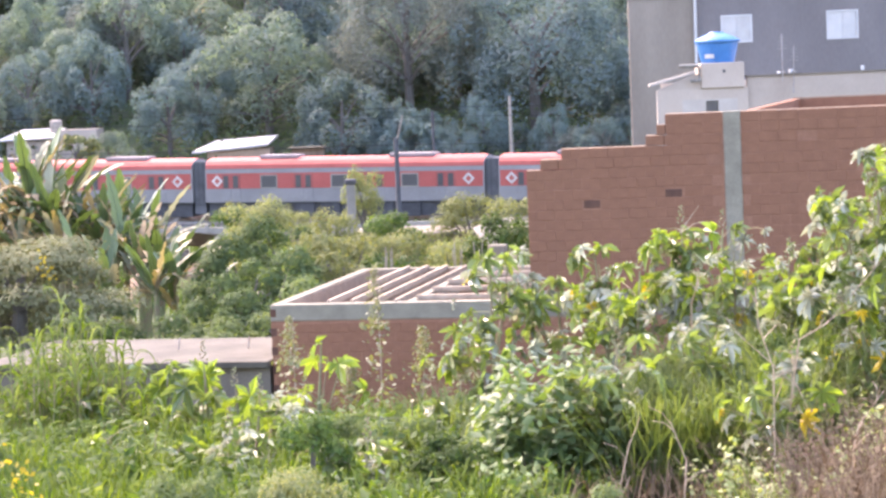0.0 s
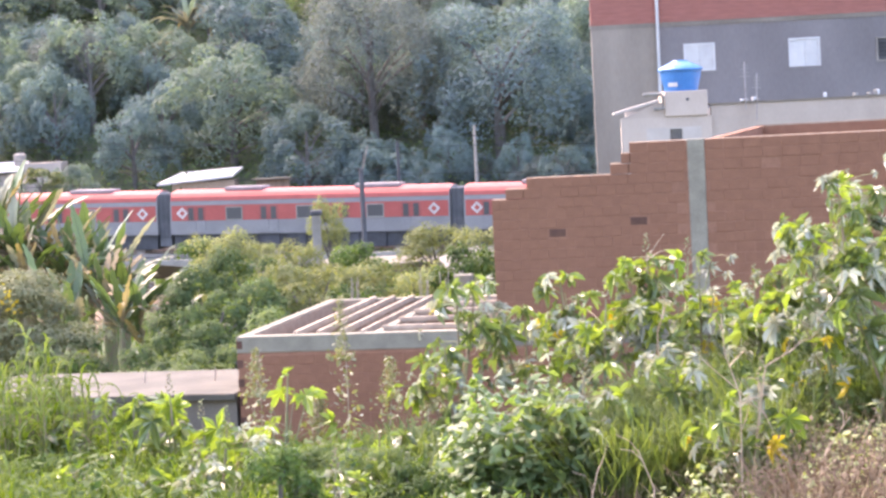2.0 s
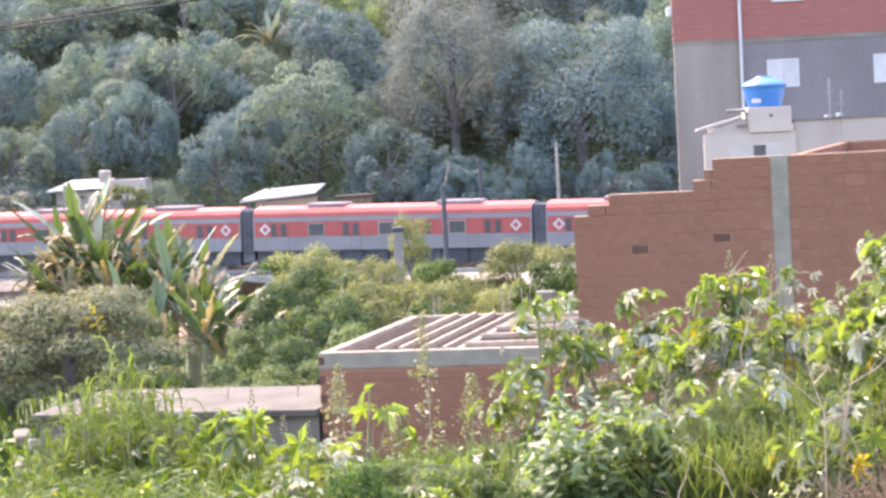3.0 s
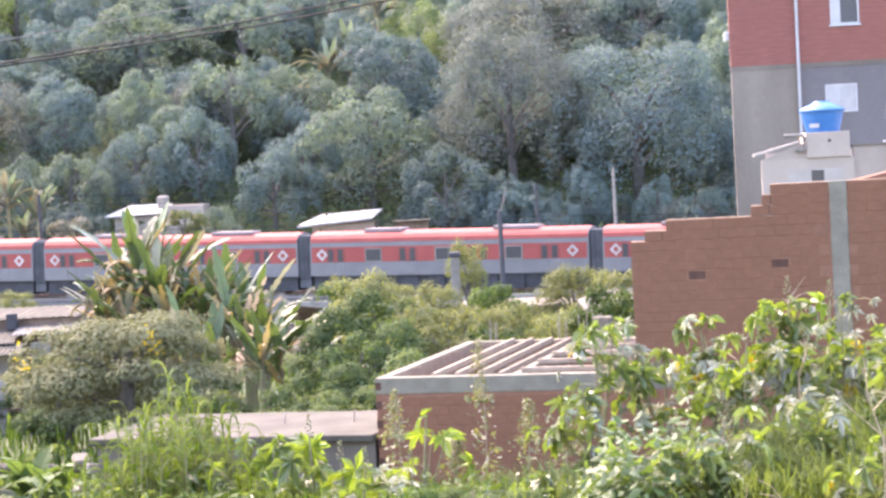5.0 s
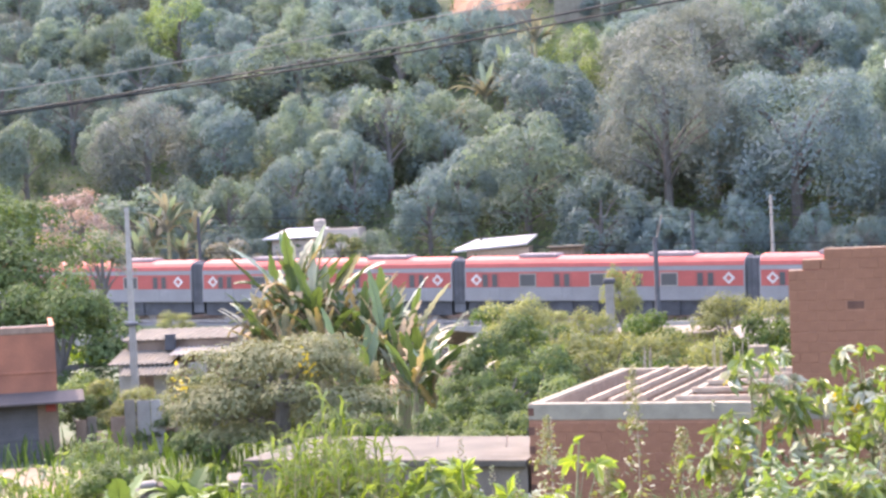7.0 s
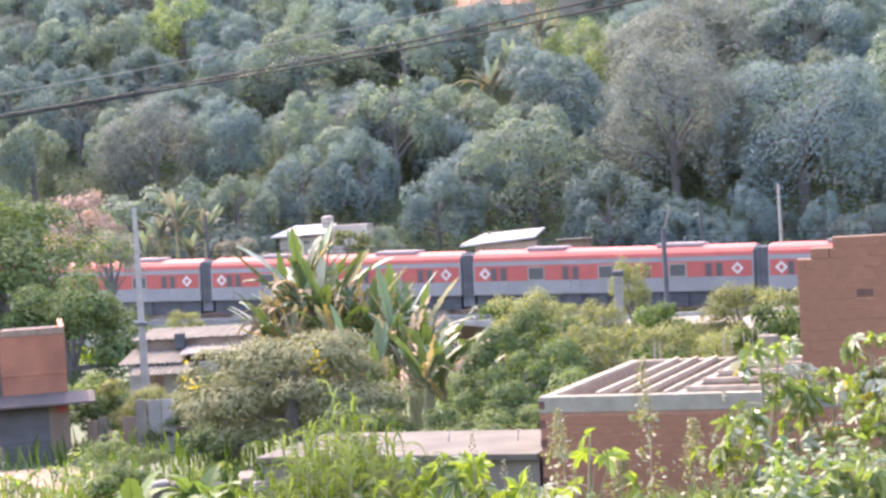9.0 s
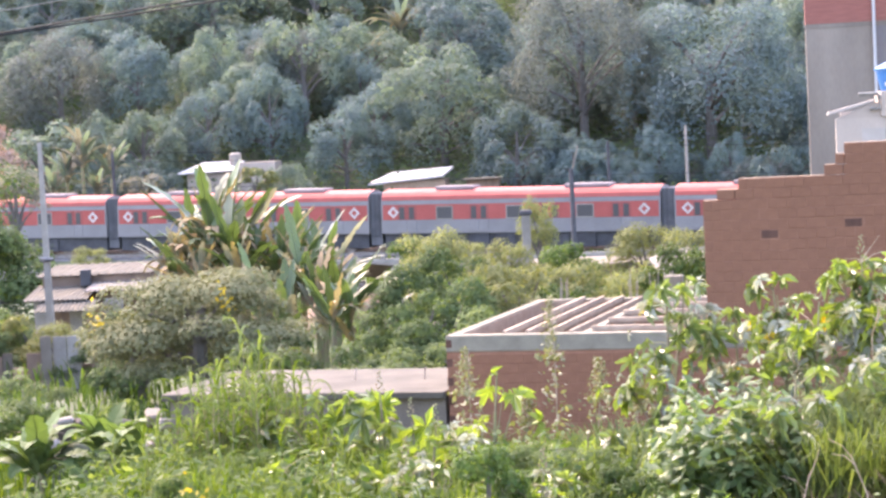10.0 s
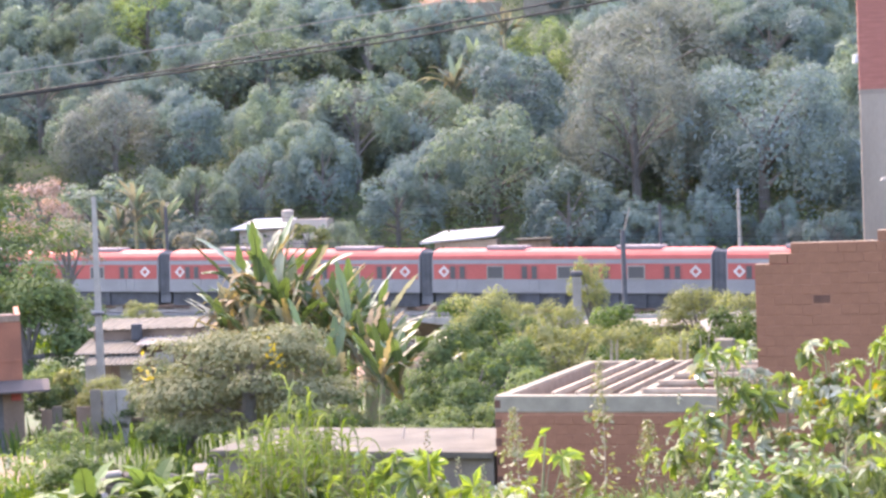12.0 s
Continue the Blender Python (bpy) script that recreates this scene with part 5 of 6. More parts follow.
for i, (x, y, zf, st, n_, dr, sz) in enumerate((
        (-12.7, 60, 3.0, 4.3, 12, 5, 1.15), (-13.4, 61, 3.0, 3.5, 10, 7, 1.05), (-12.0, 59.5, 3.0, 3.5, 11, 5, 1.05), (-11.2, 60, 3.0, 3.0, 10, 4, 1.05), (-10.4, 59, 3.0, 3.0, 10, 4, 1.0),
        (-9.6, 58, 3.0, 2.6, 9, 1, 1.0), (-13.9, 60.5, 3.0, 2.9, 8, 9, 0.95), (-9.0, 57, 3.0, 2.1, 8, 0, 0.95), (-10.6, 56.5, 3.0, 2.0, 8, 1, 0.9), (-8.3, 55, 3.0, 1.8, 8, 1, 0.9), (-12.9, 59, 3.0, 2.6, 8, 7, 0.95), (-11.6, 58.5, 3.0, 2.8, 8, 6, 0.95), (-10.0, 60.5, 3.0, 3.0, 8, 3, 0.95), (-9.2, 59.5, 3.0, 2.4, 8, 3, 0.95), (-8.5, 57.5, 3.0, 2.0, 8, 0, 0.9), (-7.8, 55.5, 3.0, 1.2, 7, 0, 0.85), (-13.0, 62, 3.0, 3.6, 9, 5, 1.0), (-9.8, 56, 3.0, 1.4, 7, 2, 0.9))):
    banana(x, y, zf, st, n_, dr, 100 + i, sz)
rp = random.Random(88)
for x, y, stem in ((-8.6, 57.5, 1.9), (-7.9, 56.5, 1.1), (-9.2, 58.5, 2.7), (-7.4, 55.5, 0.5), (-11.8, 60.4, 4.2), (-11.0, 59.7, 3.3), (-10.2, 59.2, 2.8)):
    b = thing("banana_plant", pose(x, y, 3.0), "leaning banana plant with bleached slanting leaves", "banana plant", "banana plants")
    part("stem", Shape().tube([(0, 0, -0.3), (0.1, 0, stem * 0.5), (0.25, 0, stem)], [0.13, 0.11, 0.07], 8), STALK, b)
    for i in range(7):
        m = Matrix.Translation((0.2, 0, stem * rp.uniform(0.75, 1.0))) @ Matrix.Rotation(radians(rp.uniform(-55, 55)), 4, "Z") @ Matrix.Rotation(radians(rp.uniform(12, 52)), 4, "Y") @ Matrix.Rotation(rp.uniform(-0.9, 0.9), 4, "Z") @ Matrix.Scale(rp.uniform(0.75, 1.1), 4)
        part("leaf", rp.choice(BPALE), None, b, m=m)
for i, (x, y, zf, st, sz) in enumerate(((-42.8, 155, 3.0, 6.6, 1.5), (-40.6, 155.5, 3.0, 5.8, 1.4), (-45.6, 156, 3.0, 4.0, 1.4), (-44.4, 156, 3.0, 5.4, 1.4), (-42.3, 157, 3.0, 3.6, 1.3), (-21.5, 200, 17.0, 3.6, 2.0), (-19.5, 203, 18.0, 3.4, 2.0), (-17, 210, 23.0, 3.5, 2.0), (-24, 190, 14.0, 3.2, 1.6))):
    banana(x, y, zf, st, 9, 1, 140 + i, sz, "tall pale banana plant behind the railway", BFAR)
for i, (x, y, zf, st, sz) in enumerate(((-9.3, 34, 3.5, 1.1, 0.75), (-10.4, 33.5, 3.5, 0.9, 0.8), (-8.6, 33, 3.6, 0.9, 0.7), (-11.4, 36, 3.4, 0.6, 0.7))):
    banana(x, y, zf, st, 8, 1, 170 + i, sz, "low young banana plant near the road", BLOW)


# ---- castor plants ----
def castor_leaf(seed, lobes, mat, notch=0.30):
    """A palmate leaf of uneven toothed lobes round the stalk's end, its tips hanging, of radius 1, facing +z."""
    rng = random.Random(seed)
    vs = [(0, 0, 0)]
    span = 5.2
    da = span / (lobes - 1)
    for i in range(lobes):
        a = -span / 2 + span * i / (lobes - 1) + rng.uniform(-0.12, 0.12)
        r = (1.0 - 0.4 * abs(i - (lobes - 1) / 2) / ((lobes - 1) / 2)) * rng.uniform(0.72, 1.1)
        hang = rng.uniform(0.05, 0.38)
        for off, q in ((-0.5, notch), (-0.37, notch + 0.17), (-0.30, 0.62), (-0.21, 0.80), (0.0, 1.08), (0.19, 0.82), (0.30, 0.64), (0.39, notch + 0.17)):
            q *= rng.uniform(0.93, 1.07)
            vs.append((q * r * math.sin(a + da * off), q * r * math.cos(a + da * off), 0.16 * (abs(off) > 0.2) - hang * q ** 2.5 + rng.uniform(-0.04, 0.04)))
    fs = [(0, i + 1, i) for i in range(1, len(vs) - 1)]
    return Shape().add(vs, fs).mesh("leaf", mat)


CL = [castor_leaf(i, 7 + i % 2, F_CASTOR) for i in range(7)]
# leaves whose whitish colour stands for glints
CB = [castor_leaf(30 + i, 7 + i % 3, F_GLINT) for i in range(5)]
CY = [castor_leaf(10 + i, 7, F_YOUNG, 0.5) for i in range(3)]
CYE = [castor_leaf(20 + i, 7, F_YELLOW) for i in range(3)]


def castor(x, y, top, count, seed, young=0.2, yellow=0.06, size=0.24, lean=0.15, low=0.3, whitened=0.36):
    rng = random.Random(seed)
    zf = float(height(x, y))
    h = top - zf
    c = thing("castor_plant", pose(x, y, zf), "castor plant with large lobed glossy green leaves", "castor plant", "castor plants")
    st = Shape()
    lx, ly = rng.uniform(-lean, lean) * h, rng.uniform(-lean, lean) * h
    spine = [(-lx, -ly, -0.2), (-lx * 0.4, -ly * 0.5, h * 0.45), (0, 0, h * 0.94)]
    st.tube(spine, [0.03, 0.022, 0.010], 6)
    ends = [spine]
    for b in range(rng.choice((1, 2, 2))):
        s = rng.uniform(0.3, 0.6)
        o = Vector(spine[0]).lerp(Vector(spine[2]), s)
        e = (o.x + rng.uniform(-0.6, 0.6), o.y + rng.uniform(-0.5, 0.5), h * rng.uniform(0.72, 0.95))
        br = [tuple(o), tuple(o.lerp(Vector(e), 0.5) + Vector((0, 0, -0.08))), e]
        st.tube(br, [0.016, 0.012, 0.007], 5)
        ends.append(br)
    for i in range(count):
        sp = rng.choice(ends)
        k = rng.uniform(low, 1.0) if sp is spine else rng.uniform(0.4, 1.0)
        o = Vector(sp[0]).lerp(Vector(sp[1]), k * 2) if k < 0.5 else Vector(sp[1]).lerp(Vector(sp[2]), k * 2 - 1)
        a = rng.uniform(0, 2 * math.pi)
        ln = rng.uniform(0.15, 0.62) * (1.15 - 0.45 * k)
        e = o + Vector((math.cos(a) * ln, math.sin(a) * ln, ln * rng.uniform(-0.1, 0.5)))
        st.tube([tuple(o), tuple(o.lerp(e, 0.5) + Vector((0, 0, 0.03))), tuple(e)], 0.005, 3)
        out = Vector((math.cos(a), math.sin(a), 0.25))
        n = (to_sun * 0.55 + out * rng.uniform(0.4, 1.0) + Vector((rng.gauss(0, 0.3), rng.gauss(0, 0.3), rng.gauss(0, 0.3)))).normalized()
        tip = out + Vector((rng.gauss(0, 0.3), rng.gauss(0, 0.3), -rng.uniform(0.5, 1.6)))
        tip = (tip - n * tip.dot(n)).normalized()
        m = Matrix.Translation(e) @ Matrix((tip.cross(n), tip, n)).transposed().to_4x4() @ Matrix.Scale(size * rng.uniform(0.5, 1.15), 4)
        u = rng.random()
        me = rng.choice(CYE) if u < yellow and k < 0.75 else rng.choice(CY) if u < yellow + young else rng.choice(CB) if u > 1 - whitened else rng.choice(CL)
        if me in CYE:
            m = m @ Matrix.Scale(rng.uniform(0.55, 0.9), 4)
        if me in CB:
            m = m @ Matrix.Rotation(rng.uniform(-0.8, 0.5), 4, "X") @ Matrix.Scale(rng.uniform(0.45, 0.85), 4)
        part("leaf", me, None, c, m=m)
    if rng.random() < 0.6:
        sp_ = Shape()
        for i in range(14):
            q = h * 0.94 + i * 0.018
            r = 0.035 * (1 - i / 18)
            aa = i * 2.4
            sp_.tube([(r * math.cos(aa), r * math.sin(aa), q), (r * 1.8 * math.cos(aa), r * 1.8 * math.sin(aa), q + 0.02)], 0.012, 4)
        part("seed_spike", sp_, STALK, c)
    part("stem", st, STALK, c)
    return c


CASTORS = ((-1.75, 26, 6.95, 7, 0.95, 0.0), (-1.95, 25.5, 6.2, 4, 0.9, 0.0), (0.50, 25, 7.95, 16, 0.2, 0.06), (0.30, 24, 7.25, 14, 0.2, 0.1), (1.40, 26, 7.45, 14, 0.2, 0.05), (1.82, 25, 8.0, 18, 0.2, 0.05),
           (2.30, 24, 7.75, 16, 0.25, 0.08), (2.94, 25, 8.25, 22, 0.25, 0.08), (3.45, 24, 7.95, 20, 0.2, 0.08), (3.95, 23, 7.9, 20, 0.2, 0.05), (4.45, 23, 8.7, 22, 0.1, 0.04), (4.75, 22, 9.2, 26, 0.08, 0.03),
           (4.15, 20.5, 8.3, 20, 0.15, 0.06), (2.70, 21, 7.45, 14, 0.2, 0.05), (-3.2, 25, 6.80, 17, 0.75, 0.0), (-2.7, 24, 6.55, 14, 0.7, 0.0), (-3.8, 26, 6.6, 13, 0.6, 0.0), (1.7, 20.5, 7.3, 12, 0.2, 0.05),
           (3.3, 19, 7.3, 12, 0.2, 0.05), (5.2, 23.5, 9.0, 22, 0.1, 0.04), (5.0, 20, 8.8, 20, 0.1, 0.05), (5.7, 22, 9.3, 20, 0.1, 0.05), (-12.5, 33, 6.0, 8, 0.15, 0.0), (-0.9, 19.5, 6.6, 8, 0.3, 0.0), (-13.3, 34, 5.7, 6, 0.15, 0.0), (3.6, 26, 8.1, 14, 0.2, 0.08),
           (-2.2, 22, 6.75, 7, 0.25, 0.0), (-2.5, 21.5, 6.45, 8, 0.1, 0.0), (-1.8, 21, 6.25, 7, 0.1, 0.0), (-0.5, 22, 6.6, 6, 0.1, 0.03), (-3.4, 22, 6.3, 6, 0.2, 0.0))
YOUNG = (0, 1, 14, 15, 16)
for i, (x, y, top, n_, yo, ye) in enumerate(CASTORS):
    castor(x, y, top + (0.1 if x > 0 else 0), int(n_ * (2.9 if i not in YOUNG else 1.1)), 500 + i, yo * (0.9 if x < 0 else 0.6), ye * 0.9, 0.26 if i not in YOUNG else 0.35, low=0.3 if top < 7 else 0.42, whitened=0.36 if i not in YOUNG else 0.0)

# leafy weed bushes over the bank
rw = random.Random(41)
for i in range(44):
    x, y = rw.uniform(-5.6, 5.4), rw.uniform(14.5, 25)
    if x > 2.2 and y < 19.5:
        y += 5
    if -2.8 < x < -0.1 and y > 22.5:
        y -= 5
    kk = rw.choice((0, 1, 3, 3))
    s = rw.uniform(0.32, 0.62) * (1.15 if x > 1 else 0.9)
    plant_tree(MID[kk], x, y, s, rw.uniform(0, 6.28), ("leafy green weed bush", "olive green weed bush", "dark weed bush", "open light green weed bush")[kk] + " on the grassy bank", "weed bush", "weed bushes", rw.uniform(0.8, 1.4), name="weed_bush")

# slim seeding weeds in front of the block wall
for i, (x, y, top) in enumerate(((-1.05, 27, 7.6), (-0.42, 27, 6.75), (-2.3, 27.5, 6.9), (-1.4, 26.5, 6.4), (0.1, 27, 6.5))):
    zf = float(height(x, y))
    wd = thing("tall_weed", pose(x, y, zf), "tall thin weed with a pale seeding top", "weed", "tall weeds")
    h_ = top - zf
    rg = random.Random(i)
    part("stem", Shape().tube([(0, 0, -0.1), (rg.uniform(-.05, .05), 0, h_ * 0.5), (rg.uniform(-.06, .06), 0, h_)], [0.014, 0.010, 0.005], 5), DRYSTALK, wd)
    r2 = np.random.default_rng(i)
    q = np.concatenate([r2.uniform(0.25, 0.72, 90), 0.70 + 0.32 * r2.uniform(0, 1, 420) ** 1.2])
    wide = np.where(q < 0.72, 0.11, 0.085 * np.sqrt(np.clip(1.04 - q, 0, 1) / 0.34))
    p = np.stack([r2.normal(0, 1, len(q)) * wide, r2.normal(0, 1, len(q)) * wide, q * h_], 1)
    v, f = leaves(r2, p, np.tile([0, 0, 1.0], (len(q), 1)) + r2.normal(0, 0.8, (len(q), 3)), np.where(q < 0.72, 0.10, 0.05))
    part("foliage", arrays("foliage", v, f, F_SEED), None, wd)


# ---- grass and weeds on the bank ----
def blades(seed, x, y, h, w, mat, name, label, bend=0.5):
    rng = np.random.default_rng(seed)
    n = len(x)
    z = height(x, y) - 0.05
    a = rng.uniform(0, 2 * np.pi, n)
    hh = h * rng.uniform(0.5, 1.25, n)
    lean = bend * hh * rng.uniform(0.1, 1.0, n)
    d = np.stack([np.cos(a), np.sin(a), np.zeros(n)], 1)
    s = np.stack([-np.sin(a), np.cos(a), np.zeros(n)], 1) * (w * rng.uniform(0.6, 1.3, n))[:, None]
    o = np.stack([x, y, z], 1)
    up = np.array([0, 0, 1.0])
    m1 = o + up * (hh * 0.5)[:, None] + d * (lean * 0.25)[:, None]
    m2 = o + up * (hh * 0.85)[:, None] + d * (lean * 0.65)[:, None]
    tip = o + up * (hh * (1 - 0.25 * bend * rng.uniform(0, 1, n)))[:, None] + d * lean[:, None]
    v = np.stack([o - s * 0.7, o + s * 0.7, m1 - s, m1 + s, m2 - s * 0.7, m2 + s * 0.7, tip], 1).reshape(-1, 3)
    i = np.arange(n)[:, None] * 7
    f = np.concatenate([i + np.array(t) for t in ((0, 1, 3), (0, 3, 2), (2, 3, 5), (2, 5, 4), (4, 5, 6))], 1).reshape(-1, 3)
    tagged(new(name, arrays(name, v, f, mat)), label, "grass", kind="stuff")


def scatter(n, x0, x1, y0, y1, clump=0.0, seed=1):
    r = np.random.default_rng(seed)
    if clump:
        c = np.stack([r.uniform(x0, x1, max(3, n // 60)), r.uniform(y0, y1, max(3, n // 60))], 1)
        p = c[r.integers(0, len(c), n)] + r.normal(0, clump, (n, 2))
        return p[:, 0], p[:, 1]
    return r.uniform(x0, x1, n), r.uniform(y0, y1, n)


def keep(x, y):
    """False in the sparse hollow of the bank and in the dead patch beside it."""
    hollow = (np.abs(x - 0.098 * y) < 0.05 * y - 0.05) & (y < 19.6)
    dead = (x > 0.168 * y) & (y < 19.2) & (x < 5)
    return ~(hollow | dead)


x, y = scatter(30000, -6.5, 6.0, 14, 28, 0.22, 1)
k = keep(x, y)
x, y = x[k], y[k]
blades(1, x, y, 0.80, 0.012, F_GRASS, "grass", "tall light green grass on the bank", 1.0)
x, y = scatter(12000, -6.5, 6.0, 14, 28, 0, 2)
k = keep(x, y)
x, y = x[k], y[k]
blades(2, x, y, 0.7, 0.014, F_WEED, "grass", "green grass between the weeds", 1.1)


def reed(x, y, top, seed):
    """A leafy cane: an upright stem with long arching blades."""
    rng = random.Random(seed)
    zf = float(height(x, y))
    h = top - zf
    c = thing("cane_plant", pose(x, y, zf, rng.uniform(-5, 5), rng.uniform(-5, 5), rng.uniform(0, 360)), "tall cane plant with long arching light green leaves", "cane", "cane plants")
    part("stem", Shape().tube([(0, 0, -0.1), (0.02, 0, h * 0.5), (0, 0.02, h * 0.92)], [0.016, 0.012, 0.005], 5), STALK, c)
    lf = Shape()
    for i in range(rng.randint(10, 14)):
        z0 = h * (0.15 + 0.76 * i / 12)
        a = i * 2.6 + rng.uniform(-0.5, 0.5)
        ln = rng.uniform(0.32, 0.62)
        w = rng.uniform(0.012, 0.023)
        ca, sa = math.cos(a), math.sin(a)
        row, n = [], 6
        for q in range(n + 1):
            t = q / n
            r = ln * (0.12 * t + 0.42 * t ** 1.8)
            zz = z0 + ln * (0.95 * t - 0.55 * t ** 2.6)
            ww = w * (0.5 + 1.1 * t) * (1 - t ** 3) + 0.001
            row += [(ca * r - sa * ww, sa * r + ca * ww, zz + 0.01), (ca * r, sa * r, zz), (ca * r + sa * ww, sa * r - ca * ww, zz + 0.01)]
        lf.add(row, [(q * 3 + e, q * 3 + 3 + e, q * 3 + 4 + e, q * 3 + 1 + e) for q in range(n) for e in (0, 1)])
    part("foliage", lf, F_FEATHER if rng.random() < 0.6 else F_GRASS, c)


rc = random.Random(12)
for i in range(175):
    x, y = rc.gauss(-5.35, 0.6), rc.uniform(25.0, 28.5)
    reed(x, y, 7.32 + rc.uniform(-1.0, 0.05) - abs(x + 5.4) * 0.6, i)
for i in range(35):
    x, y = rc.uniform(-6.8, -3.4), rc.uniform(22.5, 26)
    reed(x, y, 6.25 + rc.uniform(-0.6, 0.1), 200 + i)
x, y = scatter(3500, -18, -7, 34, 46, 0.4, 5)
blades(5, x, y, 0.8, 0.02, F_GRASS, "grass", "rough grass beside the road")
x, y = scatter(9000, -50, 6, 112, 134, 0.8, 6)
blades(6, x, y, 0.7, 0.05, F_GRASS, "grass", "grass strip beside the railway")
x, y = scatter(9000, -20, 6, 34, 100, 1.0, 7)
blades(7, x, y, 0.9, 0.035, F_WEED, "grass", "rough grass in the valley")
x, y = scatter(2600, 0, 1.7, 14.5, 19.3, 0.2, 8)
blades(8, x + 0.168 * y, y, 1.15, 0.004, F_DRY, "dry_grass", "dead brown stalks standing on the bank", 1.1)
x, y = scatter(900, 1.0, 2.7, 15.5, 19.6, 0.2, 9)
blades(9, x, y, 0.75, 0.006, F_DRY, "dry_grass", "dead brown stalks in the hollow of the bank", 0.9)
x, y = scatter(8000, 1.7, 3.6, 19.6, 22.5, 0.16, 10)
blades(10, x, y, 1.35, 0.009, F_FEATHER, "feathery_grass", "tall feathery pale green grass", 0.9)
x, y = scatter(8000, 3.0, 6.0, 20.5, 24.5, 0.2, 11)
blades(11, x, y, 1.5, 0.009, F_FEATHER, "feathery_grass", "tall feathery pale green grass", 0.9)
x, y = scatter(2000, -0.6, 2.0, 21.5, 25, 0.2, 12)
blades(12, x, y, 1.0, 0.012, F_FEATHER, "feathery_grass", "tall feathery pale green grass", 0.9)


def weeds(seed, n, x0, x1, y0, y1, hmax, size, mat, name, label, clump=0.4, per=70):
    r = np.random.default_rng(seed)
    nc = max(2, n // per)
    cx, cy = r.uniform(x0, x1, nc), r.uniform(y0, y1, nc)
    ch = hmax * r.uniform(0.45, 1.0, nc)
    k = r.integers(0, nc, n)
    d = r.normal(0, 1, (n, 3))
    d /= np.linalg.norm(d, axis=1, keepdims=True)
    d[:, 2] = np.abs(d[:, 2])
    q = r.uniform(0.5, 1, n)
    x, y = cx[k] + d[:, 0] * clump * q, cy[k] + d[:, 1] * clump * q
    z = height(x, y) + ch[k] * (0.12 + 0.88 * d[:, 2] * q)
    if mat is not F_DRY and mat is not F_OLIVE2 and y1 < 30:
        s = keep(x, y)
        x, y, z, d, n = x[s], y[s], z[s], d[s], int(s.sum())
    v, f = leaves(r, np.stack([x, y, z], 1), d + np.array([0, 0, 0.3]), size * 1.2, 0.5)
    tagged(new(name, arrays(name, v, f, mat)), label, "weeds", kind="stuff")


weeds(1, 9000, -1.2, 1.4, 13.5, 19, 1.0, 0.09, F_WEED, "broadleaf_weeds", "mass of broad-leaved green weeds on the bank")
weeds(2, 8000, 0.35, 1.55, 19.7, 21.4, 2.0, 0.135, F_MOUND, "broadleaf_weeds", "tall mound of broad-leaved green weeds on the bank", 0.38)
weeds(9, 5000, 0.2, 1.6, 18.6, 20, 0.9, 0.11, F_MOUND, "broadleaf_weeds", "mass of broad-leaved green weeds on the bank", 0.38)
weeds(11, 7000, -6.8, 0.6, 17, 26.5, 1.25, 0.10, F_FEATHER, "broadleaf_weeds", "mixed pale leafy weeds on the bank", 0.22, 45)
weeds(3, 8000, -6.5, 0.2, 16, 26, 1.15, 0.125, F_WEED, "broadleaf_weeds", "low broad-leaved weeds on the bank")
weeds(4, 16000, 1.2, 6.2, 20.5, 25.5, 1.9, 0.08, F_FEATHER, "broadleaf_weeds", "pale leafy weeds under the castor plants", 0.35)
weeds(10, 7000, 1.7, 3.6, 18.9, 21.5, 1.5, 0.065, F_FEATHER, "broadleaf_weeds", "pale small-leaved weeds on the bank", 0.3)
weeds(12, 5200, 2.2, 4.6, 16.2, 19.6, 1.3, 0.07, F_OLIVE2, "broadleaf_weeds", "sparse green weeds among the dead ones", 0.16, 60)
weeds(5, 12000, 2.95, 4.8, 15.4, 18.8, 1.45, 0.05, F_DRY, "dry_weeds", "dead brown weeds on the bank", 0.28)
weeds(8, 700, 2.62, 2.95, 14.4, 15.0, 1.15, 0.09, F_OLIVE2, "broadleaf_weeds", "small green weed clump in front of the dead weeds", 0.18)
weeds(6, 6000, -17, -6, 33, 44, 1.0, 0.12, F_WEED, "broadleaf_weeds", "leafy weeds beside the road", 0.5)
weeds(7, 9000, -18, 5, 44, 100, 1.4, 0.2, F_MID, "broadleaf_weeds", "leafy weeds across the valley", 0.9)
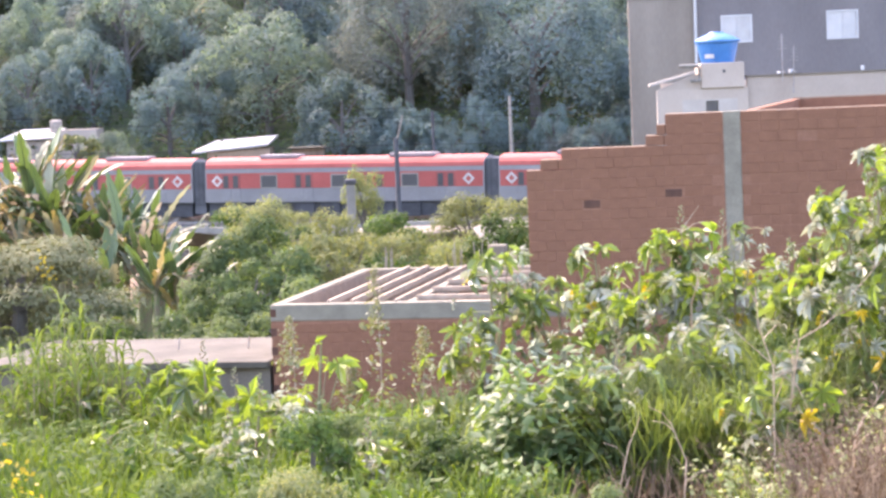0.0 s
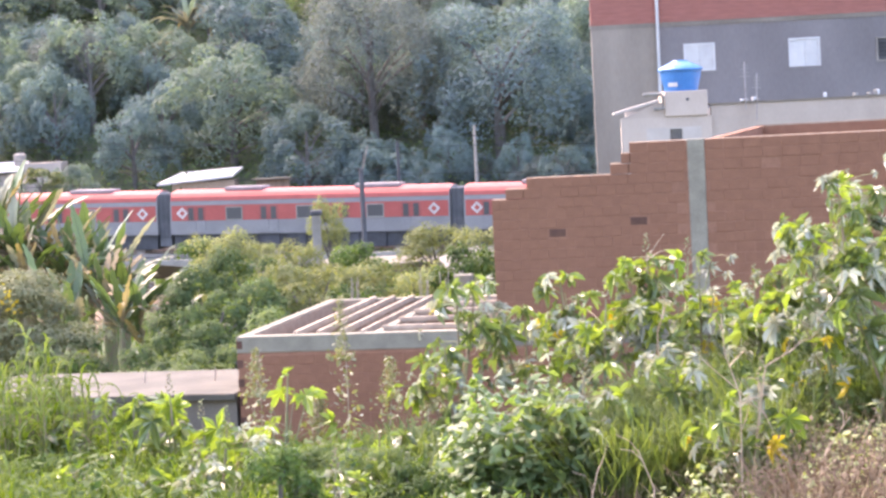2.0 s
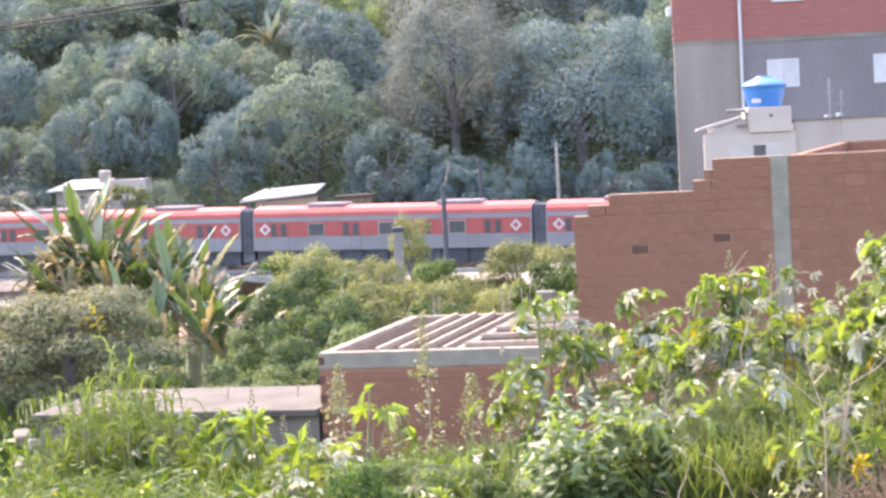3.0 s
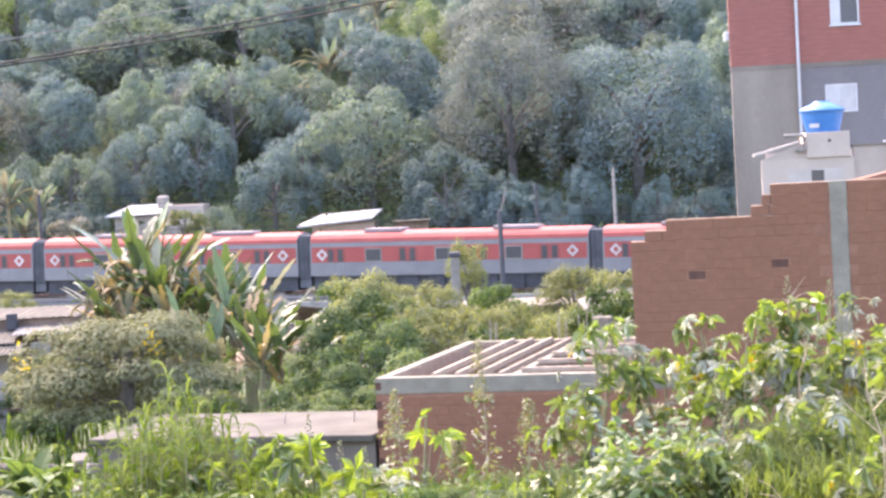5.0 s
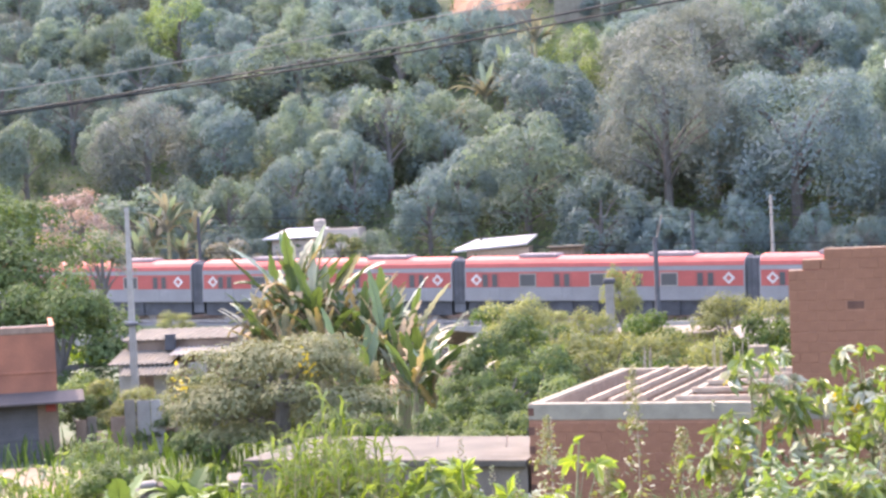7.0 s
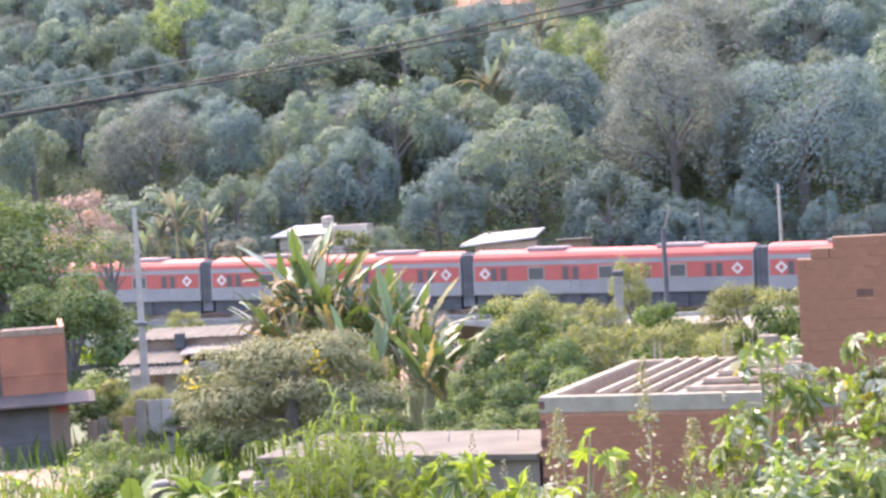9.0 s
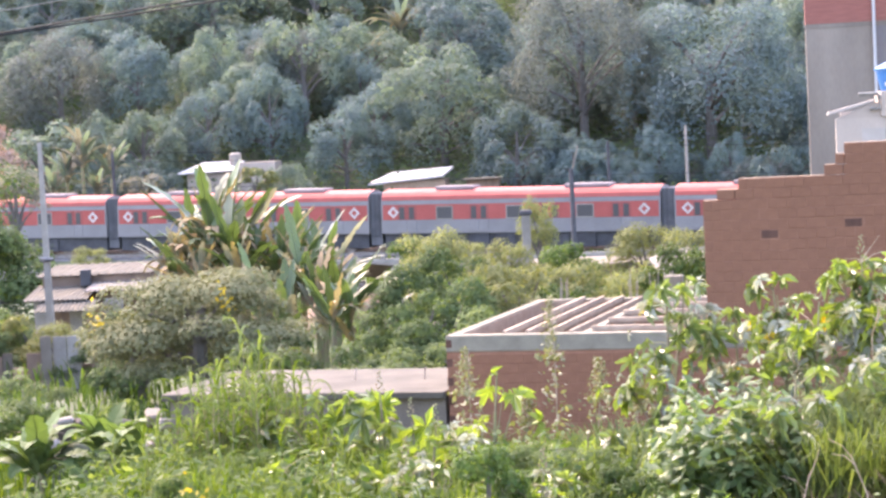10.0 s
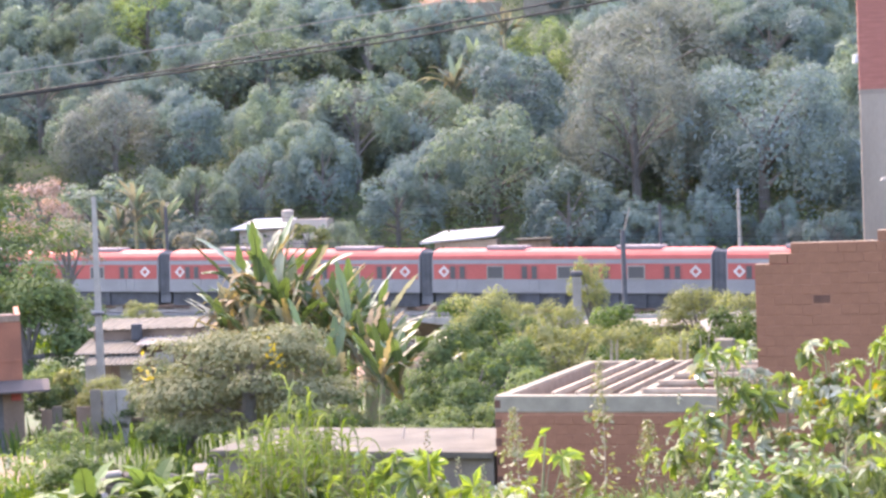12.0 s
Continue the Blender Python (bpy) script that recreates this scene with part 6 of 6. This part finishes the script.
# bare dead branches
for i, line in enumerate((((3.6, 18.6, 6.2), (3.23, 18.5, 7.05), (2.97, 18.5, 7.31), (2.66, 18.4, 7.6)), ((3.0, 18.6, 6.2), (3.0, 18.5, 7.25), (2.87, 18.5, 7.66), (2.85, 18.5, 8.03)),
                          ((3.1, 18.9, 6.1), (3.27, 18.6, 7.5), (3.51, 18.5, 7.65), (3.79, 18.5, 7.95), (4.06, 18.5, 8.25)), ((2.6, 21.5, 6.0), (2.55, 21, 7.6), (2.39, 18.9, 8.11), (2.15, 18.5, 8.6)),
                          ((3.4, 17.5, 6.2), (3.55, 17.3, 6.9), (3.75, 17.2, 7.2)), ((1.5, 17.8, 5.8), (1.45, 17.8, 6.3), (1.55, 17.7, 6.75)), ((2.1, 18.5, 5.8), (2.15, 18.5, 6.4), (2.0, 18.4, 6.8)))):
    rb = random.Random(70 + i)
    tw = Shape().tube(line, [0.010 - 0.0018 * q for q in range(len(line))], 5)
    for q in range(1, len(line)):
        for _ in range(2):
            o = Vector(line[q - 1]).lerp(Vector(line[q]), rb.uniform(0.5, 1.0))
            e = o + Vector((rb.uniform(-0.25, 0.25), rb.uniform(-0.2, 0.1), rb.uniform(0.05, 0.3)))
            tw.tube([tuple(o), tuple(o.lerp(e, 0.5) + Vector((0.02, 0, 0.03))), tuple(e)], [0.007, 0.005, 0.003], 4)
    tagged(part("dead_branch", tw, DRYSTALK), "bare pale dead branch standing among the weeds", "branch", "dead branches")

# ---- rubble and sheets in the valley ----
rr = random.Random(6)
for i in range(16):
    x, y = -10.9 + rr.uniform(-1.6, 1.6), 77 + rr.uniform(-3, 3)
    w, l = rr.uniform(0.5, 1.3), rr.uniform(0.8, 2.2)
    s = Shape().box(-l / 2, l / 2, -w / 2, w / 2, 0, 0.05, bevel=0.01)
    tagged(part("fallen_sheet", s, (TIN, POSTC, DARKWALL, TIN)[i % 4], m=pose(x, y, 3.9 + rr.uniform(-0.6, 0.9), rr.uniform(-50, 10), rr.uniform(-40, 40), rr.uniform(0, 180))), "broken roofing sheet lying on a rubble heap", "rubble", "sheets of the rubble heap")
heap = Shape()
hp = {}
for i in range(13):
    for j in range(9):
        a, b = i / 12 * 2 - 1, j / 8 * 2 - 1
        hp[i, j] = (a * 2.6, b * 3.6, max(0, 1 - a * a - b * b * 0.8) * 2.0 + rr.uniform(-0.15, 0.15) - 0.3)
ih = {k_: n for n, k_ in enumerate(hp)}
heap.add(list(hp.values()), [(ih[i, j], ih[i + 1, j], ih[i + 1, j + 1], ih[i, j + 1]) for i in range(12) for j in range(8)])
tagged(part("rubble_heap", heap, BOARD, m=pose(-10.8, 77, 2.3)), "heap of brown rubble and broken boards", "rubble", kind="stuff")
for i in range(12):
    x, y = -9.7 + rr.uniform(-1.2, 1.2), 36.2 + rr.uniform(-0.8, 0.8)
    s = Shape().box(-0.22, 0.22, -0.15, 0.15, 0, rr.uniform(0.1, 0.25), bevel=0.04)
    tagged(part("rubble_block", s, (POSTC, SLAB, TIN_OLD)[i % 3], m=pose(x, y, 4.55 + rr.uniform(-0.2, 0.3), rr.uniform(-20, 20), rr.uniform(-20, 20), rr.uniform(0, 180))), "pale broken block on a rubble pile", "rubble", "blocks of the rubble pile")
pile = Shape().loft([[(1.9 * k_ * math.cos(q * math.pi / 8), 1.3 * k_ * math.sin(q * math.pi / 8), zz) for q in range(16)] for k_, zz in ((1.2, -0.9), (0.9, 0.3), (0.5, 0.95), (0.15, 1.1))])
tagged(part("earth_mound", pile, SOIL, m=pose(-9.7, 36.4, 3.5)), "earth and rubble pile beside the road", "rubble")
sh_ = Shape().box(-0.7, 0.7, -0.5, 0.5, 0, 0.06, bevel=0.01)
tagged(part("roofing_sheet", sh_, TIN, m=pose(1.6, 66, 5.25, 25, -12, 10)), "pale roofing sheet resting on bushes", "sheet")
lw = thing("low_grey_roof", pose(-0.6, 100, 0), "low flat grey roof among the bushes", "roof")
part("roof", Shape().box(-4.5, 5, -2.5, 3, 2.85, 3.0, bevel=0.02), DARKWALL, lw)
part("wall", Shape().box(-4.2, 4.7, -2.2, 2.7, 1.0, 2.85), DARKWALL, lw)
gp = thing("concrete_post", pose(-4.5, 92, 1.8), "square grey concrete post standing among bushes", "post")
part("shaft", Shape().box(-0.2, 0.2, -0.2, 0.2, -0.2, 4.0, bevel=0.02), POSTC, gp)
part("lamp_head", Shape().box(-0.28, 0.28, -0.25, 0.25, 4.0, 4.25, bevel=0.05), T_DARK, gp)
